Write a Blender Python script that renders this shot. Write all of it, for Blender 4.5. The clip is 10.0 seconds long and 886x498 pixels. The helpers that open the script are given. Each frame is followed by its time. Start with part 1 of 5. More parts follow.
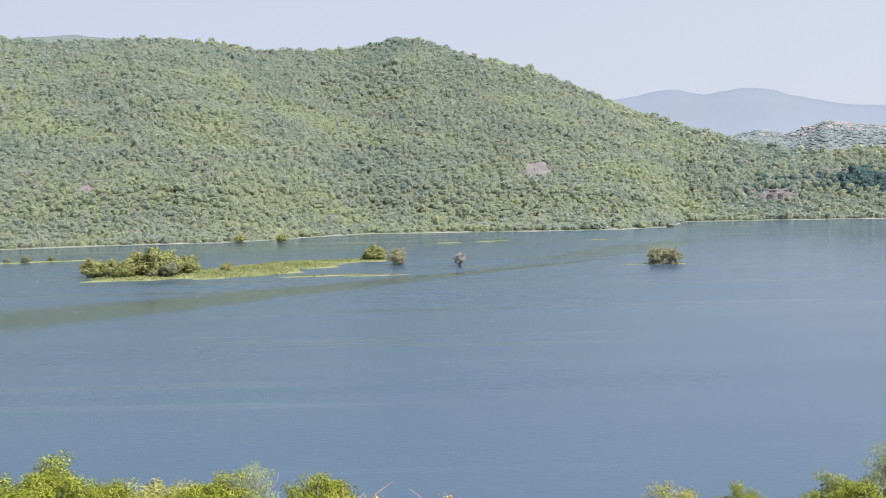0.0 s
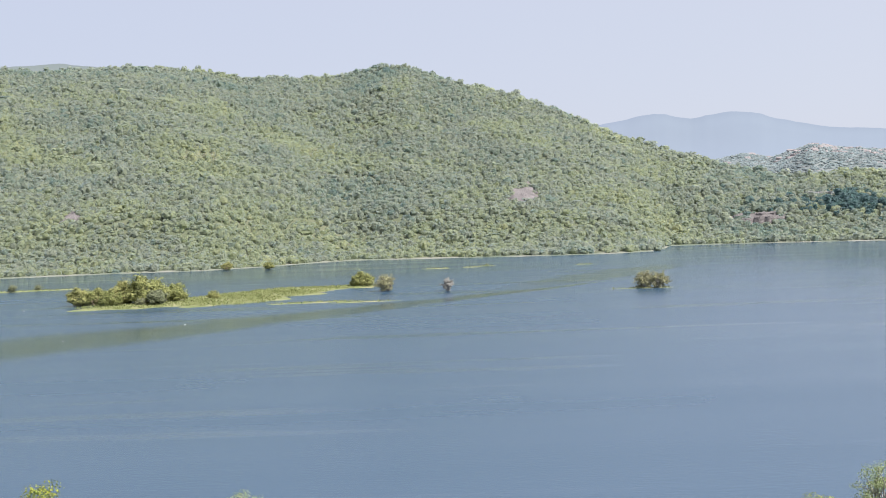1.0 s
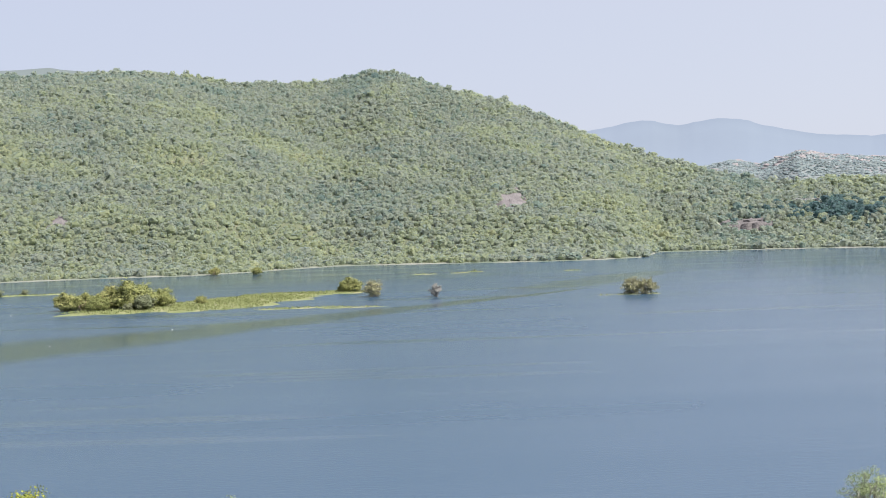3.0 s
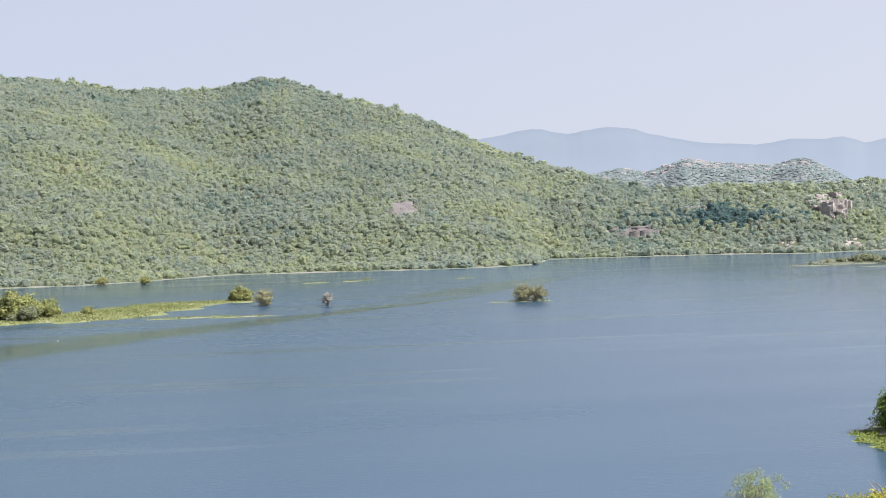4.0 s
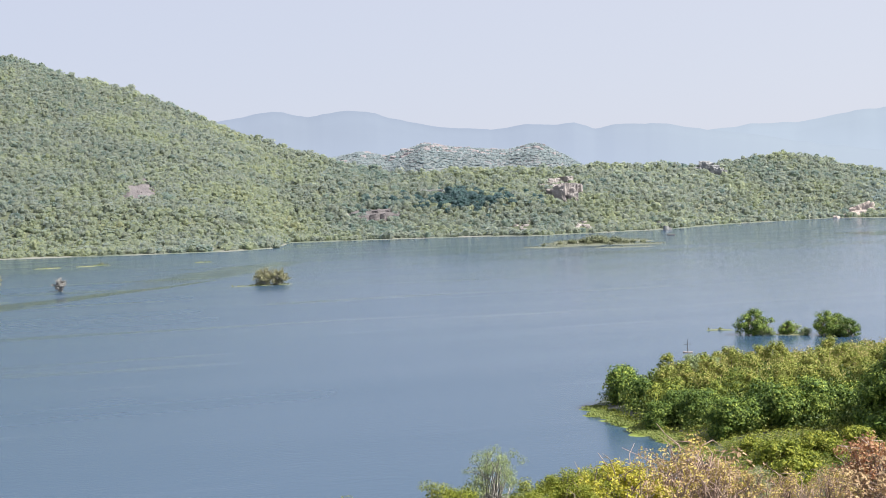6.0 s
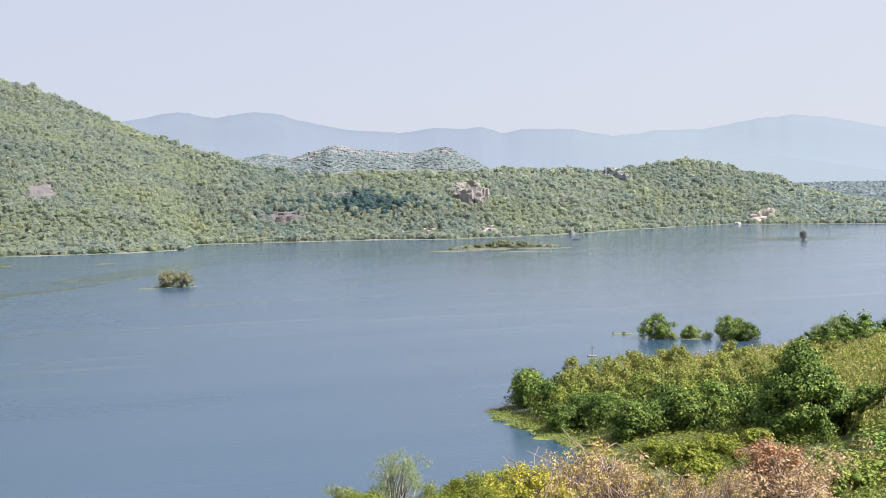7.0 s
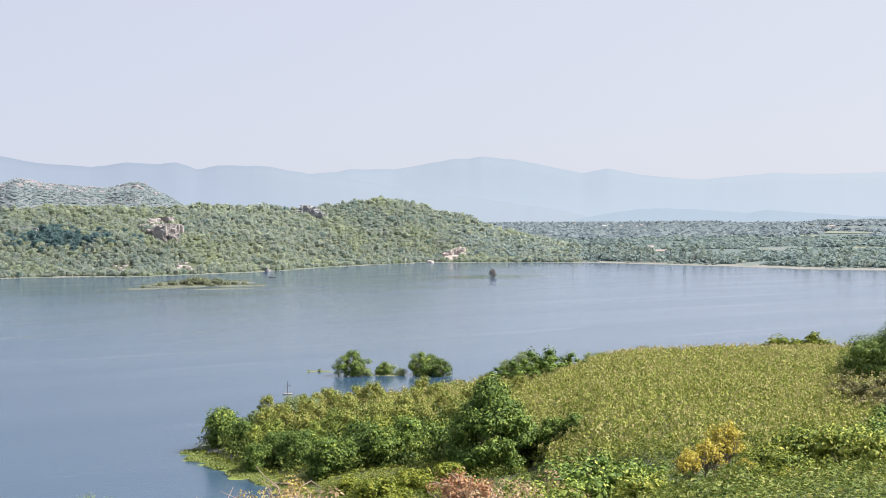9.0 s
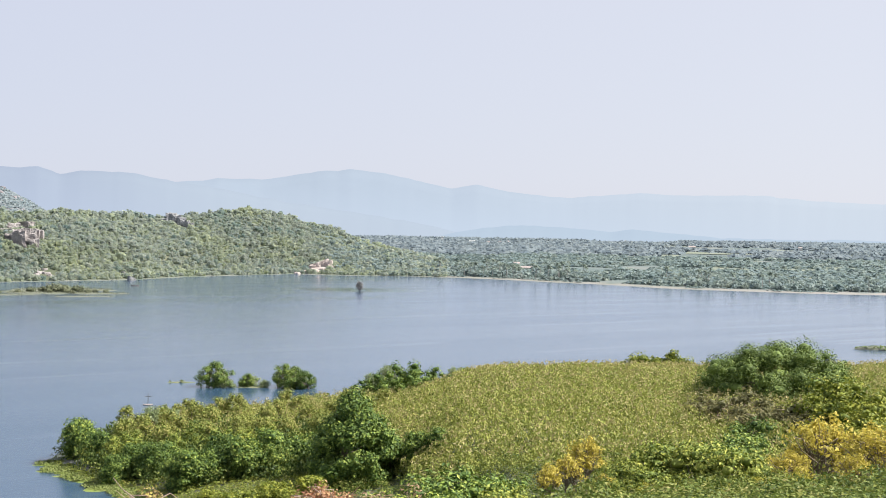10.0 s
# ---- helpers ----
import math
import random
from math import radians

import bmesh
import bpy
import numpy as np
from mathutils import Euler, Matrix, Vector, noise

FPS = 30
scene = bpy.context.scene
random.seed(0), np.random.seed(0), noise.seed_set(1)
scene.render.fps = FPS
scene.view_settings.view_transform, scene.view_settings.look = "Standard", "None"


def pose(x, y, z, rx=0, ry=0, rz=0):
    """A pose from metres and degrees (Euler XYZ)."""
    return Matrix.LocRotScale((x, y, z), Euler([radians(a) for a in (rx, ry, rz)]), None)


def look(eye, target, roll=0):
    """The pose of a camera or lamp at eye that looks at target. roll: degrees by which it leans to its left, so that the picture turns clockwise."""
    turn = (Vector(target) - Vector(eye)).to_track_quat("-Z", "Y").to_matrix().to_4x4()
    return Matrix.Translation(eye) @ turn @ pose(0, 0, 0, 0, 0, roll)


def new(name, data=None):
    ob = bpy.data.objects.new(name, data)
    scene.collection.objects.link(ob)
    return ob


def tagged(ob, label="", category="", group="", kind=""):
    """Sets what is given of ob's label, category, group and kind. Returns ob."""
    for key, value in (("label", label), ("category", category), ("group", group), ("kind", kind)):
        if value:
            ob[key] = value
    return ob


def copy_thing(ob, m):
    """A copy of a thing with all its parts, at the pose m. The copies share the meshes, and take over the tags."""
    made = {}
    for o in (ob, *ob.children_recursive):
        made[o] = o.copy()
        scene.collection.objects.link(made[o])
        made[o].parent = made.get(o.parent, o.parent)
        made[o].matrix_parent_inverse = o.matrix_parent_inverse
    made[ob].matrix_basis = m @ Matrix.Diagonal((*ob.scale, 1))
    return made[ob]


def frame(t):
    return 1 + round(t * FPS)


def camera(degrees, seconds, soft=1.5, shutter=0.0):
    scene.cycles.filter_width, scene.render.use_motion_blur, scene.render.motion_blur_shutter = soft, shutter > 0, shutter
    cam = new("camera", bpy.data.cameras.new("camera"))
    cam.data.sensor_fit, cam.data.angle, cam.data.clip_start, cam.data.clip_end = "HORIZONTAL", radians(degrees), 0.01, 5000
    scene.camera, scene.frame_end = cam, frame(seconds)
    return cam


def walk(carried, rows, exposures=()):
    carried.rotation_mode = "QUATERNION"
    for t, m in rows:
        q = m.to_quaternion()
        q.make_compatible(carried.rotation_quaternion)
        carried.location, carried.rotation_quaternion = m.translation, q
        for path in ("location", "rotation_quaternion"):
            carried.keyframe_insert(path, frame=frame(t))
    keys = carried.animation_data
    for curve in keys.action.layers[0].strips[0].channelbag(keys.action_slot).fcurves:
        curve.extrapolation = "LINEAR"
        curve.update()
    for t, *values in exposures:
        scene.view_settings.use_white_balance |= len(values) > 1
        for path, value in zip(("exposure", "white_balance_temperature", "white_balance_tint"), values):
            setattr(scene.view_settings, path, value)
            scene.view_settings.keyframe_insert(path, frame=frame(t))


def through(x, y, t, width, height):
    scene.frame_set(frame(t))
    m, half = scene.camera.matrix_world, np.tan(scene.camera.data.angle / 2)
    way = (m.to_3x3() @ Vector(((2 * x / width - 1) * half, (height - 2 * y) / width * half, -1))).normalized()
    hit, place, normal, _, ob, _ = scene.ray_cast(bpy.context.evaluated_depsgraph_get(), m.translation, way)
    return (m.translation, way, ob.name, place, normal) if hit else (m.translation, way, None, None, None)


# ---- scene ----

EYE = 50.0          # the camera stands on a hillside, metres above the lake
cam = camera(35.7, 10.0, soft=1.0)
# seconds, yaw, pitch, roll in degrees: the camera turns on the spot
ROWS = [
    (0.0, 0.000, -3.164, -1.472),
    (0.5, -0.302, -2.451, -1.811),
    (1.0, -0.544, -2.109, -1.934),
    (1.5, -0.089, -2.249, -2.146),
    (2.0, -0.014, -2.046, -2.348),
    (2.2, -0.100, -2.030, -2.300),
    (3.3, -1.761, -1.690, -1.714),
    (3.5, -2.464, -1.566, -1.784),
    (4.0, -5.570, -1.687, -1.871),
    (4.5, -8.429, -2.024, -1.836),
    (5.0, -11.507, -2.283, -1.876),
    (5.5, -14.009, -2.688, -2.030),
    (5.7, -14.999, -2.700, -1.946),
    (6.8, -19.315, -2.780, -1.302),
    (7.0, -20.196, -2.682, -1.205),
    (7.5, -23.354, -2.456, -0.888),
    (8.0, -26.226, -2.288, -0.947),
    (8.5, -29.420, -1.631, -0.785),
    (9.0, -32.833, -1.306, -0.533),
    (9.5, -35.718, -0.606, 0.534),
    (10.0, -38.347, -0.735, 0.870),
]
STOPS = 1.15
walk(cam, [(t, pose(0.05, 0.07, EYE, 90 + pitch, 0, yaw) @ pose(0, 0, 0, 0, 0, roll)) for t, yaw, pitch, roll in ROWS],
     exposures=[(0.0, STOPS), (10.0, STOPS)])

# ---- light ----
SUN_AZ, SUN_EL = 130.0, 47.0      # clockwise from the first view's heading
world = bpy.data.worlds.new("sky")
scene.world = world
world.use_nodes = True
wn, wl = world.node_tree.nodes, world.node_tree.links
wn.clear()
sky = wn.new("ShaderNodeTexSky")
sky.sky_type = "NISHITA"
sky.sun_disc = False
sky.sun_elevation, sky.sun_rotation = radians(SUN_EL), radians(SUN_AZ)
sky.altitude, sky.air_density, sky.dust_density, sky.ozone_density = 300, 1.0, 1.0, 2.0
veil = wn.new("ShaderNodeMix")      # the even, milky haze of a dry-season sky
veil.data_type = "RGBA"
veil.inputs["Factor"].default_value = 0.86
way = wn.new("ShaderNodeTexCoord")      # the haze is whiter towards the sun's side
toward = wn.new("ShaderNodeVectorMath")
toward.operation = "DOT_PRODUCT"
toward.inputs[1].default_value = (math.sin(radians(SUN_AZ)), math.cos(radians(SUN_AZ)), 0)
side = wn.new("ShaderNodeMapRange")
side.inputs["From Min"].default_value, side.inputs["From Max"].default_value = -0.85, 0.25
haze = wn.new("ShaderNodeMix")
haze.data_type = "RGBA"
haze.inputs["A"].default_value, haze.inputs["B"].default_value = (5.85, 6.25, 7.75, 1), (7.3, 7.5, 8.45, 1)
wl.new(way.outputs["Generated"], toward.inputs[0])
wl.new(toward.outputs["Value"], side.inputs["Value"])
wl.new(side.outputs["Result"], haze.inputs["Factor"])
wl.new(haze.outputs["Result"], veil.inputs["B"])
background = wn.new("ShaderNodeBackground")
background.inputs["Strength"].default_value = 0.049
world_out = wn.new("ShaderNodeOutputWorld")
wl.new(sky.outputs[0], veil.inputs["A"])
wl.new(veil.outputs["Result"], background.inputs["Color"])
wl.new(background.outputs[0], world_out.inputs["Surface"])

sun_data = bpy.data.lights.new("sun", "SUN")
sun_data.energy, sun_data.angle, sun_data.color = 5.0, radians(0.6), (1.0, 0.95, 0.86)
sun = new("sun", sun_data)
sun_way = Vector((math.sin(radians(SUN_AZ)) * math.cos(radians(SUN_EL)), math.cos(radians(SUN_AZ)) * math.cos(radians(SUN_EL)), math.sin(radians(SUN_EL))))
sun.matrix_world = look(sun_way * 900, (0, 0, 0))


# ---- materials ----
def material(name):
    m = bpy.data.materials.new(name)
    m.use_nodes = True
    n, l = m.node_tree.nodes, m.node_tree.links
    n.clear()
    return m, n, l, n.new("ShaderNodeOutputMaterial")


def ramp(n, stops):
    r = n.new("ShaderNodeValToRGB")
    while len(r.color_ramp.elements) < len(stops):
        r.color_ramp.elements.new(0.5)
    for e, (p, c) in zip(r.color_ramp.elements, stops):
        e.position, e.color = p, (*c, 1)
    return r


def mathn(n, l, op, a, b):
    m = n.new("ShaderNodeMath")
    m.operation = op
    for i, v in enumerate((a, b)):
        if isinstance(v, (int, float)):
            m.inputs[i].default_value = v
        else:
            l.new(v, m.inputs[i])
    return m.outputs[0]


def noise_tex(n, l, scale, detail=3.0, where=None, rough=0.55):
    t = n.new("ShaderNodeTexNoise")
    t.inputs["Scale"].default_value, t.inputs["Detail"].default_value, t.inputs["Roughness"].default_value = scale, detail, rough
    if where is not None:
        l.new(where, t.inputs["Vector"])
    return t.outputs["Fac"]


def mixed(n, l, fac, a, b):
    m = n.new("ShaderNodeMix")
    m.data_type = "RGBA"
    for sock, v in ((m.inputs["Factor"], fac), (m.inputs["A"], a), (m.inputs["B"], b)):
        if isinstance(v, tuple):
            sock.default_value = (*v, 1)
        elif isinstance(v, (int, float)):
            sock.default_value = v
        else:
            l.new(v, sock)
    return m.outputs["Result"]


def leaf_material(name, stops, through=0.3, source="object", patch=0.0, spread=0.35, haze_sheen=0.0):
    """Leaves: colour by the plant (its own number), each leaf a little lighter or darker; some light passes through."""
    m, n, l, out = material(name)
    geo = n.new("ShaderNodeNewGeometry")
    if source == "object":
        own = n.new("ShaderNodeObjectInfo").outputs["Random"]
    else:
        a = n.new("ShaderNodeAttribute")
        a.attribute_name = "tint"
        own = a.outputs["Fac"]
    island = geo.outputs["Random Per Island"]
    value = mathn(n, l, "ADD", mathn(n, l, "MULTIPLY", own, 1.0 - spread), mathn(n, l, "MULTIPLY", island, spread))
    if patch > 0:
        pos = n.new("ShaderNodeNewGeometry").outputs["Position"]
        drift = mathn(n, l, "SUBTRACT", noise_tex(n, l, 0.011, 3.0, pos), 0.5)
        value = mathn(n, l, "ADD", value, mathn(n, l, "MULTIPLY", drift, patch))
    col = ramp(n, stops)
    l.new(value, col.inputs[0])
    diffuse, trans, mix = n.new("ShaderNodeBsdfPrincipled"), n.new("ShaderNodeBsdfTranslucent"), n.new("ShaderNodeMixShader")
    diffuse.inputs["Roughness"].default_value = 0.6
    diffuse.inputs["Specular IOR Level"].default_value = 0.25
    diffuse.inputs["Sheen Weight"].default_value, diffuse.inputs["Sheen Roughness"].default_value = haze_sheen, 0.6      # bluish sheen that imitates haze over far leaves
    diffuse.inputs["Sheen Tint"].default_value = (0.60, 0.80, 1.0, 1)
    l.new(col.outputs[0], diffuse.inputs["Base Color"])
    l.new(col.outputs[0], trans.inputs["Color"])
    mix.inputs[0].default_value = through
    l.new(diffuse.outputs[0], mix.inputs[1])
    l.new(trans.outputs[0], mix.inputs[2])
    l.new(mix.outputs[0], out.inputs["Surface"])
    return m


def rough_material(name, stops, scale, bump=0.3, rough=0.9, fine=8.0, dist=0.3):
    """A matt mineral or bark surface: two scales of noise for the colour, and relief."""
    m, n, l, out = material(name)
    pos = n.new("ShaderNodeNewGeometry").outputs["Position"]
    a, b = noise_tex(n, l, scale, 4.0, pos), noise_tex(n, l, scale * fine, 4.0, pos)
    v = mathn(n, l, "ADD", mathn(n, l, "MULTIPLY", a, 0.65), mathn(n, l, "MULTIPLY", b, 0.35))
    col = ramp(n, stops)
    l.new(v, col.inputs[0])
    bsdf, bmp = n.new("ShaderNodeBsdfPrincipled"), n.new("ShaderNodeBump")
    bsdf.inputs["Roughness"].default_value = rough
    bsdf.inputs["Specular IOR Level"].default_value = 0.2
    bmp.inputs["Strength"].default_value, bmp.inputs["Distance"].default_value = bump, dist
    l.new(b, bmp.inputs["Height"])
    l.new(col.outputs[0], bsdf.inputs["Base Color"])
    l.new(bmp.outputs[0], bsdf.inputs["Normal"])
    l.new(bsdf.outputs[0], out.inputs["Surface"])
    return m


def ground_material():
    """Dry grass and reddish soil, with a pale strip of silt and weed along the water line."""
    m, n, l, out = material("ground")
    pos = n.new("ShaderNodeNewGeometry").outputs["Position"]
    xyz = n.new("ShaderNodeSeparateXYZ")
    l.new(pos, xyz.inputs[0])
    grass = ramp(n, [(0.3, (0.06, 0.074, 0.05)), (0.5, (0.085, 0.097, 0.066)), (0.7, (0.125, 0.125, 0.09))])
    v = mathn(n, l, "ADD", mathn(n, l, "MULTIPLY", noise_tex(n, l, 0.02, 5.0, pos), 0.6), mathn(n, l, "MULTIPLY", noise_tex(n, l, 0.4, 4.0, pos), 0.4))
    l.new(v, grass.inputs[0])
    plain = n.new("ShaderNodeMapRange")      # pale drying mud, and field colour with haze mixed in, on the plain's side
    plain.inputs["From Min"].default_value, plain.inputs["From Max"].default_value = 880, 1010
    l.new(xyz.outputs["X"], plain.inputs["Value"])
    hazy_plain = ramp(n, [(0.4, (0.105, 0.135, 0.135)), (0.52, (0.125, 0.152, 0.15)), (0.64, (0.165, 0.175, 0.17))])
    l.new(noise_tex(n, l, 0.011, 4.0, pos), hazy_plain.inputs[0])
    silt = ramp(n, [(0.35, (0.095, 0.12, 0.095)), (0.50, (0.14, 0.155, 0.13)), (0.68, (0.22, 0.215, 0.20))])
    l.new(noise_tex(n, l, 0.03, 4.0, pos), silt.inputs[0])
    level = mathn(n, l, "ADD", xyz.outputs["Z"], mathn(n, l, "MULTIPLY", noise_tex(n, l, 0.05, 3.0, pos), -0.9))
    low = n.new("ShaderNodeMapRange")
    low.inputs["From Min"].default_value, low.inputs["From Max"].default_value = 0.45, 0.15
    l.new(level, low.inputs["Value"])
    mud = mixed(n, l, plain.outputs["Result"], silt.outputs[0], mixed(n, l, noise_tex(n, l, 0.05, 3.0, pos), (0.14, 0.15, 0.135), (0.29, 0.265, 0.255)))
    col = mixed(n, l, low.outputs["Result"], mixed(n, l, plain.outputs["Result"], grass.outputs[0], hazy_plain.outputs[0]), mud)
    bsdf, bmp = n.new("ShaderNodeBsdfPrincipled"), n.new("ShaderNodeBump")
    bsdf.inputs["Roughness"].default_value = 0.95
    bsdf.inputs["Specular IOR Level"].default_value = 0.1
    bmp.inputs["Strength"].default_value, bmp.inputs["Distance"].default_value = 0.5, 0.6
    l.new(noise_tex(n, l, 0.9, 4.0, pos), bmp.inputs["Height"])
    l.new(col, bsdf.inputs["Base Color"])
    l.new(bmp.outputs[0], bsdf.inputs["Normal"])
    l.new(bsdf.outputs[0], out.inputs["Surface"])
    return m


def water_material():
    """Lake water under a light breeze: fine ripples, rougher and calmer lanes, and a body colour darkened or paled to
    paint reflections.
    """
    m, n, l, out = material("lake_water")
    pos = n.new("ShaderNodeNewGeometry").outputs["Position"]
    lanes = n.new("ShaderNodeMapping")
    lanes.inputs["Rotation"].default_value = (0, 0, radians(-18))
    lanes.inputs["Scale"].default_value = (0.0022, 0.016, 1)
    l.new(pos, lanes.inputs["Vector"])
    lane = noise_tex(n, l, 1.0, 4.0, lanes.outputs[0], 0.5)
    rough = n.new("ShaderNodeMapRange")
    rough.inputs["From Min"].default_value, rough.inputs["From Max"].default_value = 0.38, 0.66
    rough.inputs["To Min"].default_value, rough.inputs["To Max"].default_value = 0.28, 0.235
    l.new(lane, rough.inputs["Value"])
    lee = n.new("ShaderNodeMapRange")      # calmer in the lee of the point
    lee.inputs["From Min"].default_value, lee.inputs["From Max"].default_value = 60, 300
    lee.inputs["To Min"].default_value, lee.inputs["To Max"].default_value = 0.0, 0.13
    # a long calm slick that runs out past the grassy island
    xyz = n.new("ShaderNodeSeparateXYZ")
    l.new(pos, xyz.inputs[0])
    l.new(xyz.outputs["X"], lee.inputs["Value"])
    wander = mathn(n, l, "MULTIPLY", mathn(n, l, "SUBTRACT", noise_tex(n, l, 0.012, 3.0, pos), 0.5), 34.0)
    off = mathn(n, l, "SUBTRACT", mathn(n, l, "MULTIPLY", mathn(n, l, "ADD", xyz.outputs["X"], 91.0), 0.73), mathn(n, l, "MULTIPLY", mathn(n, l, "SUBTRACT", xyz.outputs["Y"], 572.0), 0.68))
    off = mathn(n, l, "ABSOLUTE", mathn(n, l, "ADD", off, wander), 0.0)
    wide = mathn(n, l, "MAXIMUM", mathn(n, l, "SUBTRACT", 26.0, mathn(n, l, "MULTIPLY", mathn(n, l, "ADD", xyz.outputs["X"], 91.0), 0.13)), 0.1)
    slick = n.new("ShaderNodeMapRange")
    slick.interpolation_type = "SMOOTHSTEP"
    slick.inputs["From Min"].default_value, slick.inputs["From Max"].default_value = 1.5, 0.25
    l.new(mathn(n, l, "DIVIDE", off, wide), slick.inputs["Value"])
    # a smooth patch round the drowned bush near the far shore
    du, dv = mathn(n, l, "SUBTRACT", xyz.outputs["X"], 663.0), mathn(n, l, "SUBTRACT", xyz.outputs["Y"], 940.0)
    pu = mathn(n, l, "DIVIDE", mathn(n, l, "SUBTRACT", mathn(n, l, "MULTIPLY", du, 0.82), mathn(n, l, "MULTIPLY", dv, 0.57)), 50.0)
    pv = mathn(n, l, "DIVIDE", mathn(n, l, "ADD", mathn(n, l, "MULTIPLY", du, 0.57), mathn(n, l, "MULTIPLY", dv, 0.82)), 38.0)
    far_off = mathn(n, l, "ADD", mathn(n, l, "ADD", mathn(n, l, "MULTIPLY", pu, pu), mathn(n, l, "MULTIPLY", pv, pv)), mathn(n, l, "MULTIPLY", wander, 0.03))
    patch = n.new("ShaderNodeMapRange")
    patch.interpolation_type = "SMOOTHSTEP"
    patch.inputs["From Min"].default_value, patch.inputs["From Max"].default_value = 1.3, 0.4
    l.new(far_off, patch.inputs["Value"])
    # a calm tongue beside the drowned clump
    cu, cv = mathn(n, l, "SUBTRACT", xyz.outputs["X"], 105.0), mathn(n, l, "SUBTRACT", xyz.outputs["Y"], 838.0)
    tu = mathn(n, l, "DIVIDE", mathn(n, l, "ADD", mathn(n, l, "MULTIPLY", cu, 0.53), mathn(n, l, "MULTIPLY", cv, 0.85)), 120.0)
    tv = mathn(n, l, "DIVIDE", mathn(n, l, "SUBTRACT", mathn(n, l, "MULTIPLY", cu, 0.85), mathn(n, l, "MULTIPLY", cv, 0.53)), 24.0)
    tongue_off = mathn(n, l, "ADD", mathn(n, l, "ADD", mathn(n, l, "MULTIPLY", tu, tu), mathn(n, l, "MULTIPLY", tv, tv)), mathn(n, l, "MULTIPLY", wander, 0.03))
    tongue = n.new("ShaderNodeMapRange")
    tongue.interpolation_type = "SMOOTHSTEP"
    tongue.inputs["From Min"].default_value, tongue.inputs["From Max"].default_value = 1.3, 0.3
    tongue.inputs["To Max"].default_value = 0.5
    l.new(tongue_off, tongue.inputs["Value"])
    # sheltered water under the wooded hill
    behind, aside = n.new("ShaderNodeMapRange"), n.new("ShaderNodeMapRange")
    behind.inputs["From Min"].default_value, behind.inputs["From Max"].default_value = 780, 960
    aside.inputs["From Min"].default_value, aside.inputs["From Max"].default_value = 120, -60
    aside.inputs["To Max"].default_value = 0.6
    l.new(mathn(n, l, "ADD", xyz.outputs["Y"], wander), behind.inputs["Value"])
    l.new(xyz.outputs["X"], aside.inputs["Value"])
    calm = mathn(n, l, "MAXIMUM", tongue.outputs["Result"], mathn(n, l, "MULTIPLY", behind.outputs["Result"], aside.outputs["Result"]))
    still = mathn(n, l, "MAXIMUM", mathn(n, l, "MAXIMUM", slick.outputs["Result"], patch.outputs["Result"]), calm)
    streaks = n.new("ShaderNodeMapping")      # smooth wind streaks
    streaks.inputs["Rotation"].default_value = (0, 0, radians(-24))
    streaks.inputs["Scale"].default_value = (0.0045, 0.045, 1)
    l.new(pos, streaks.inputs["Vector"])
    streak = n.new("ShaderNodeMapRange")
    streak.interpolation_type = "SMOOTHSTEP"
    streak.inputs["From Min"].default_value, streak.inputs["From Max"].default_value = 0.57, 0.68
    streak.inputs["To Max"].default_value = 0.11
    l.new(noise_tex(n, l, 1.0, 3.0, streaks.outputs[0], 0.5), streak.inputs["Value"])
    ripple = n.new("ShaderNodeMapping")
    ripple.inputs["Rotation"].default_value = (0, 0, radians(-18))
    ripple.inputs["Scale"].default_value = (0.5, 1.3, 1)
    l.new(pos, ripple.inputs["Vector"])
    waves = mathn(n, l, "ADD", noise_tex(n, l, 0.7, 3.0, ripple.outputs[0]), mathn(n, l, "MULTIPLY", noise_tex(n, l, 0.16, 2.0, ripple.outputs[0]), 0.4))
    bmp = n.new("ShaderNodeBump")
    bmp.inputs["Strength"].default_value, bmp.inputs["Distance"].default_value = 0.35, 0.25
    l.new(waves, bmp.inputs["Height"])
    bsdf = n.new("ShaderNodeBsdfPrincipled")
    bsdf.inputs["IOR"].default_value = 1.33
    # calm water gets a darker body, painting in the hill's reflection
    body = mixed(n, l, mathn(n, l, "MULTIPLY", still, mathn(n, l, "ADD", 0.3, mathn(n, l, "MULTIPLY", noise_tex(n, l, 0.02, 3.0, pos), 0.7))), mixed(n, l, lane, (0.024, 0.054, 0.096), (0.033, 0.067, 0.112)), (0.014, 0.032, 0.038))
    sky_shine = n.new("ShaderNodeMapRange")      # body colour paler towards the plain, a painted reflection of bright sky
    sky_shine.inputs["From Min"].default_value, sky_shine.inputs["From Max"].default_value = 120, 1000
    l.new(xyz.outputs["X"], sky_shine.inputs["Value"])
    body = mixed(n, l, sky_shine.outputs["Result"], body, (0.045, 0.08, 0.142))
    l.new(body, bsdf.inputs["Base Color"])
    l.new(mathn(n, l, "SUBTRACT", mathn(n, l, "MAXIMUM", mathn(n, l, "SUBTRACT", mathn(n, l, "SUBTRACT", rough.outputs["Result"], streak.outputs["Result"]), lee.outputs["Result"]), 0.08), mathn(n, l, "MULTIPLY", still, 0.155)), bsdf.inputs["Roughness"])
    l.new(mathn(n, l, "SUBTRACT", 0.26, mathn(n, l, "MULTIPLY", still, 0.15)), bmp.inputs["Strength"])
    l.new(bmp.outputs[0], bsdf.inputs["Normal"])
    l.new(bsdf.outputs[0], out.inputs["Surface"])
    return m


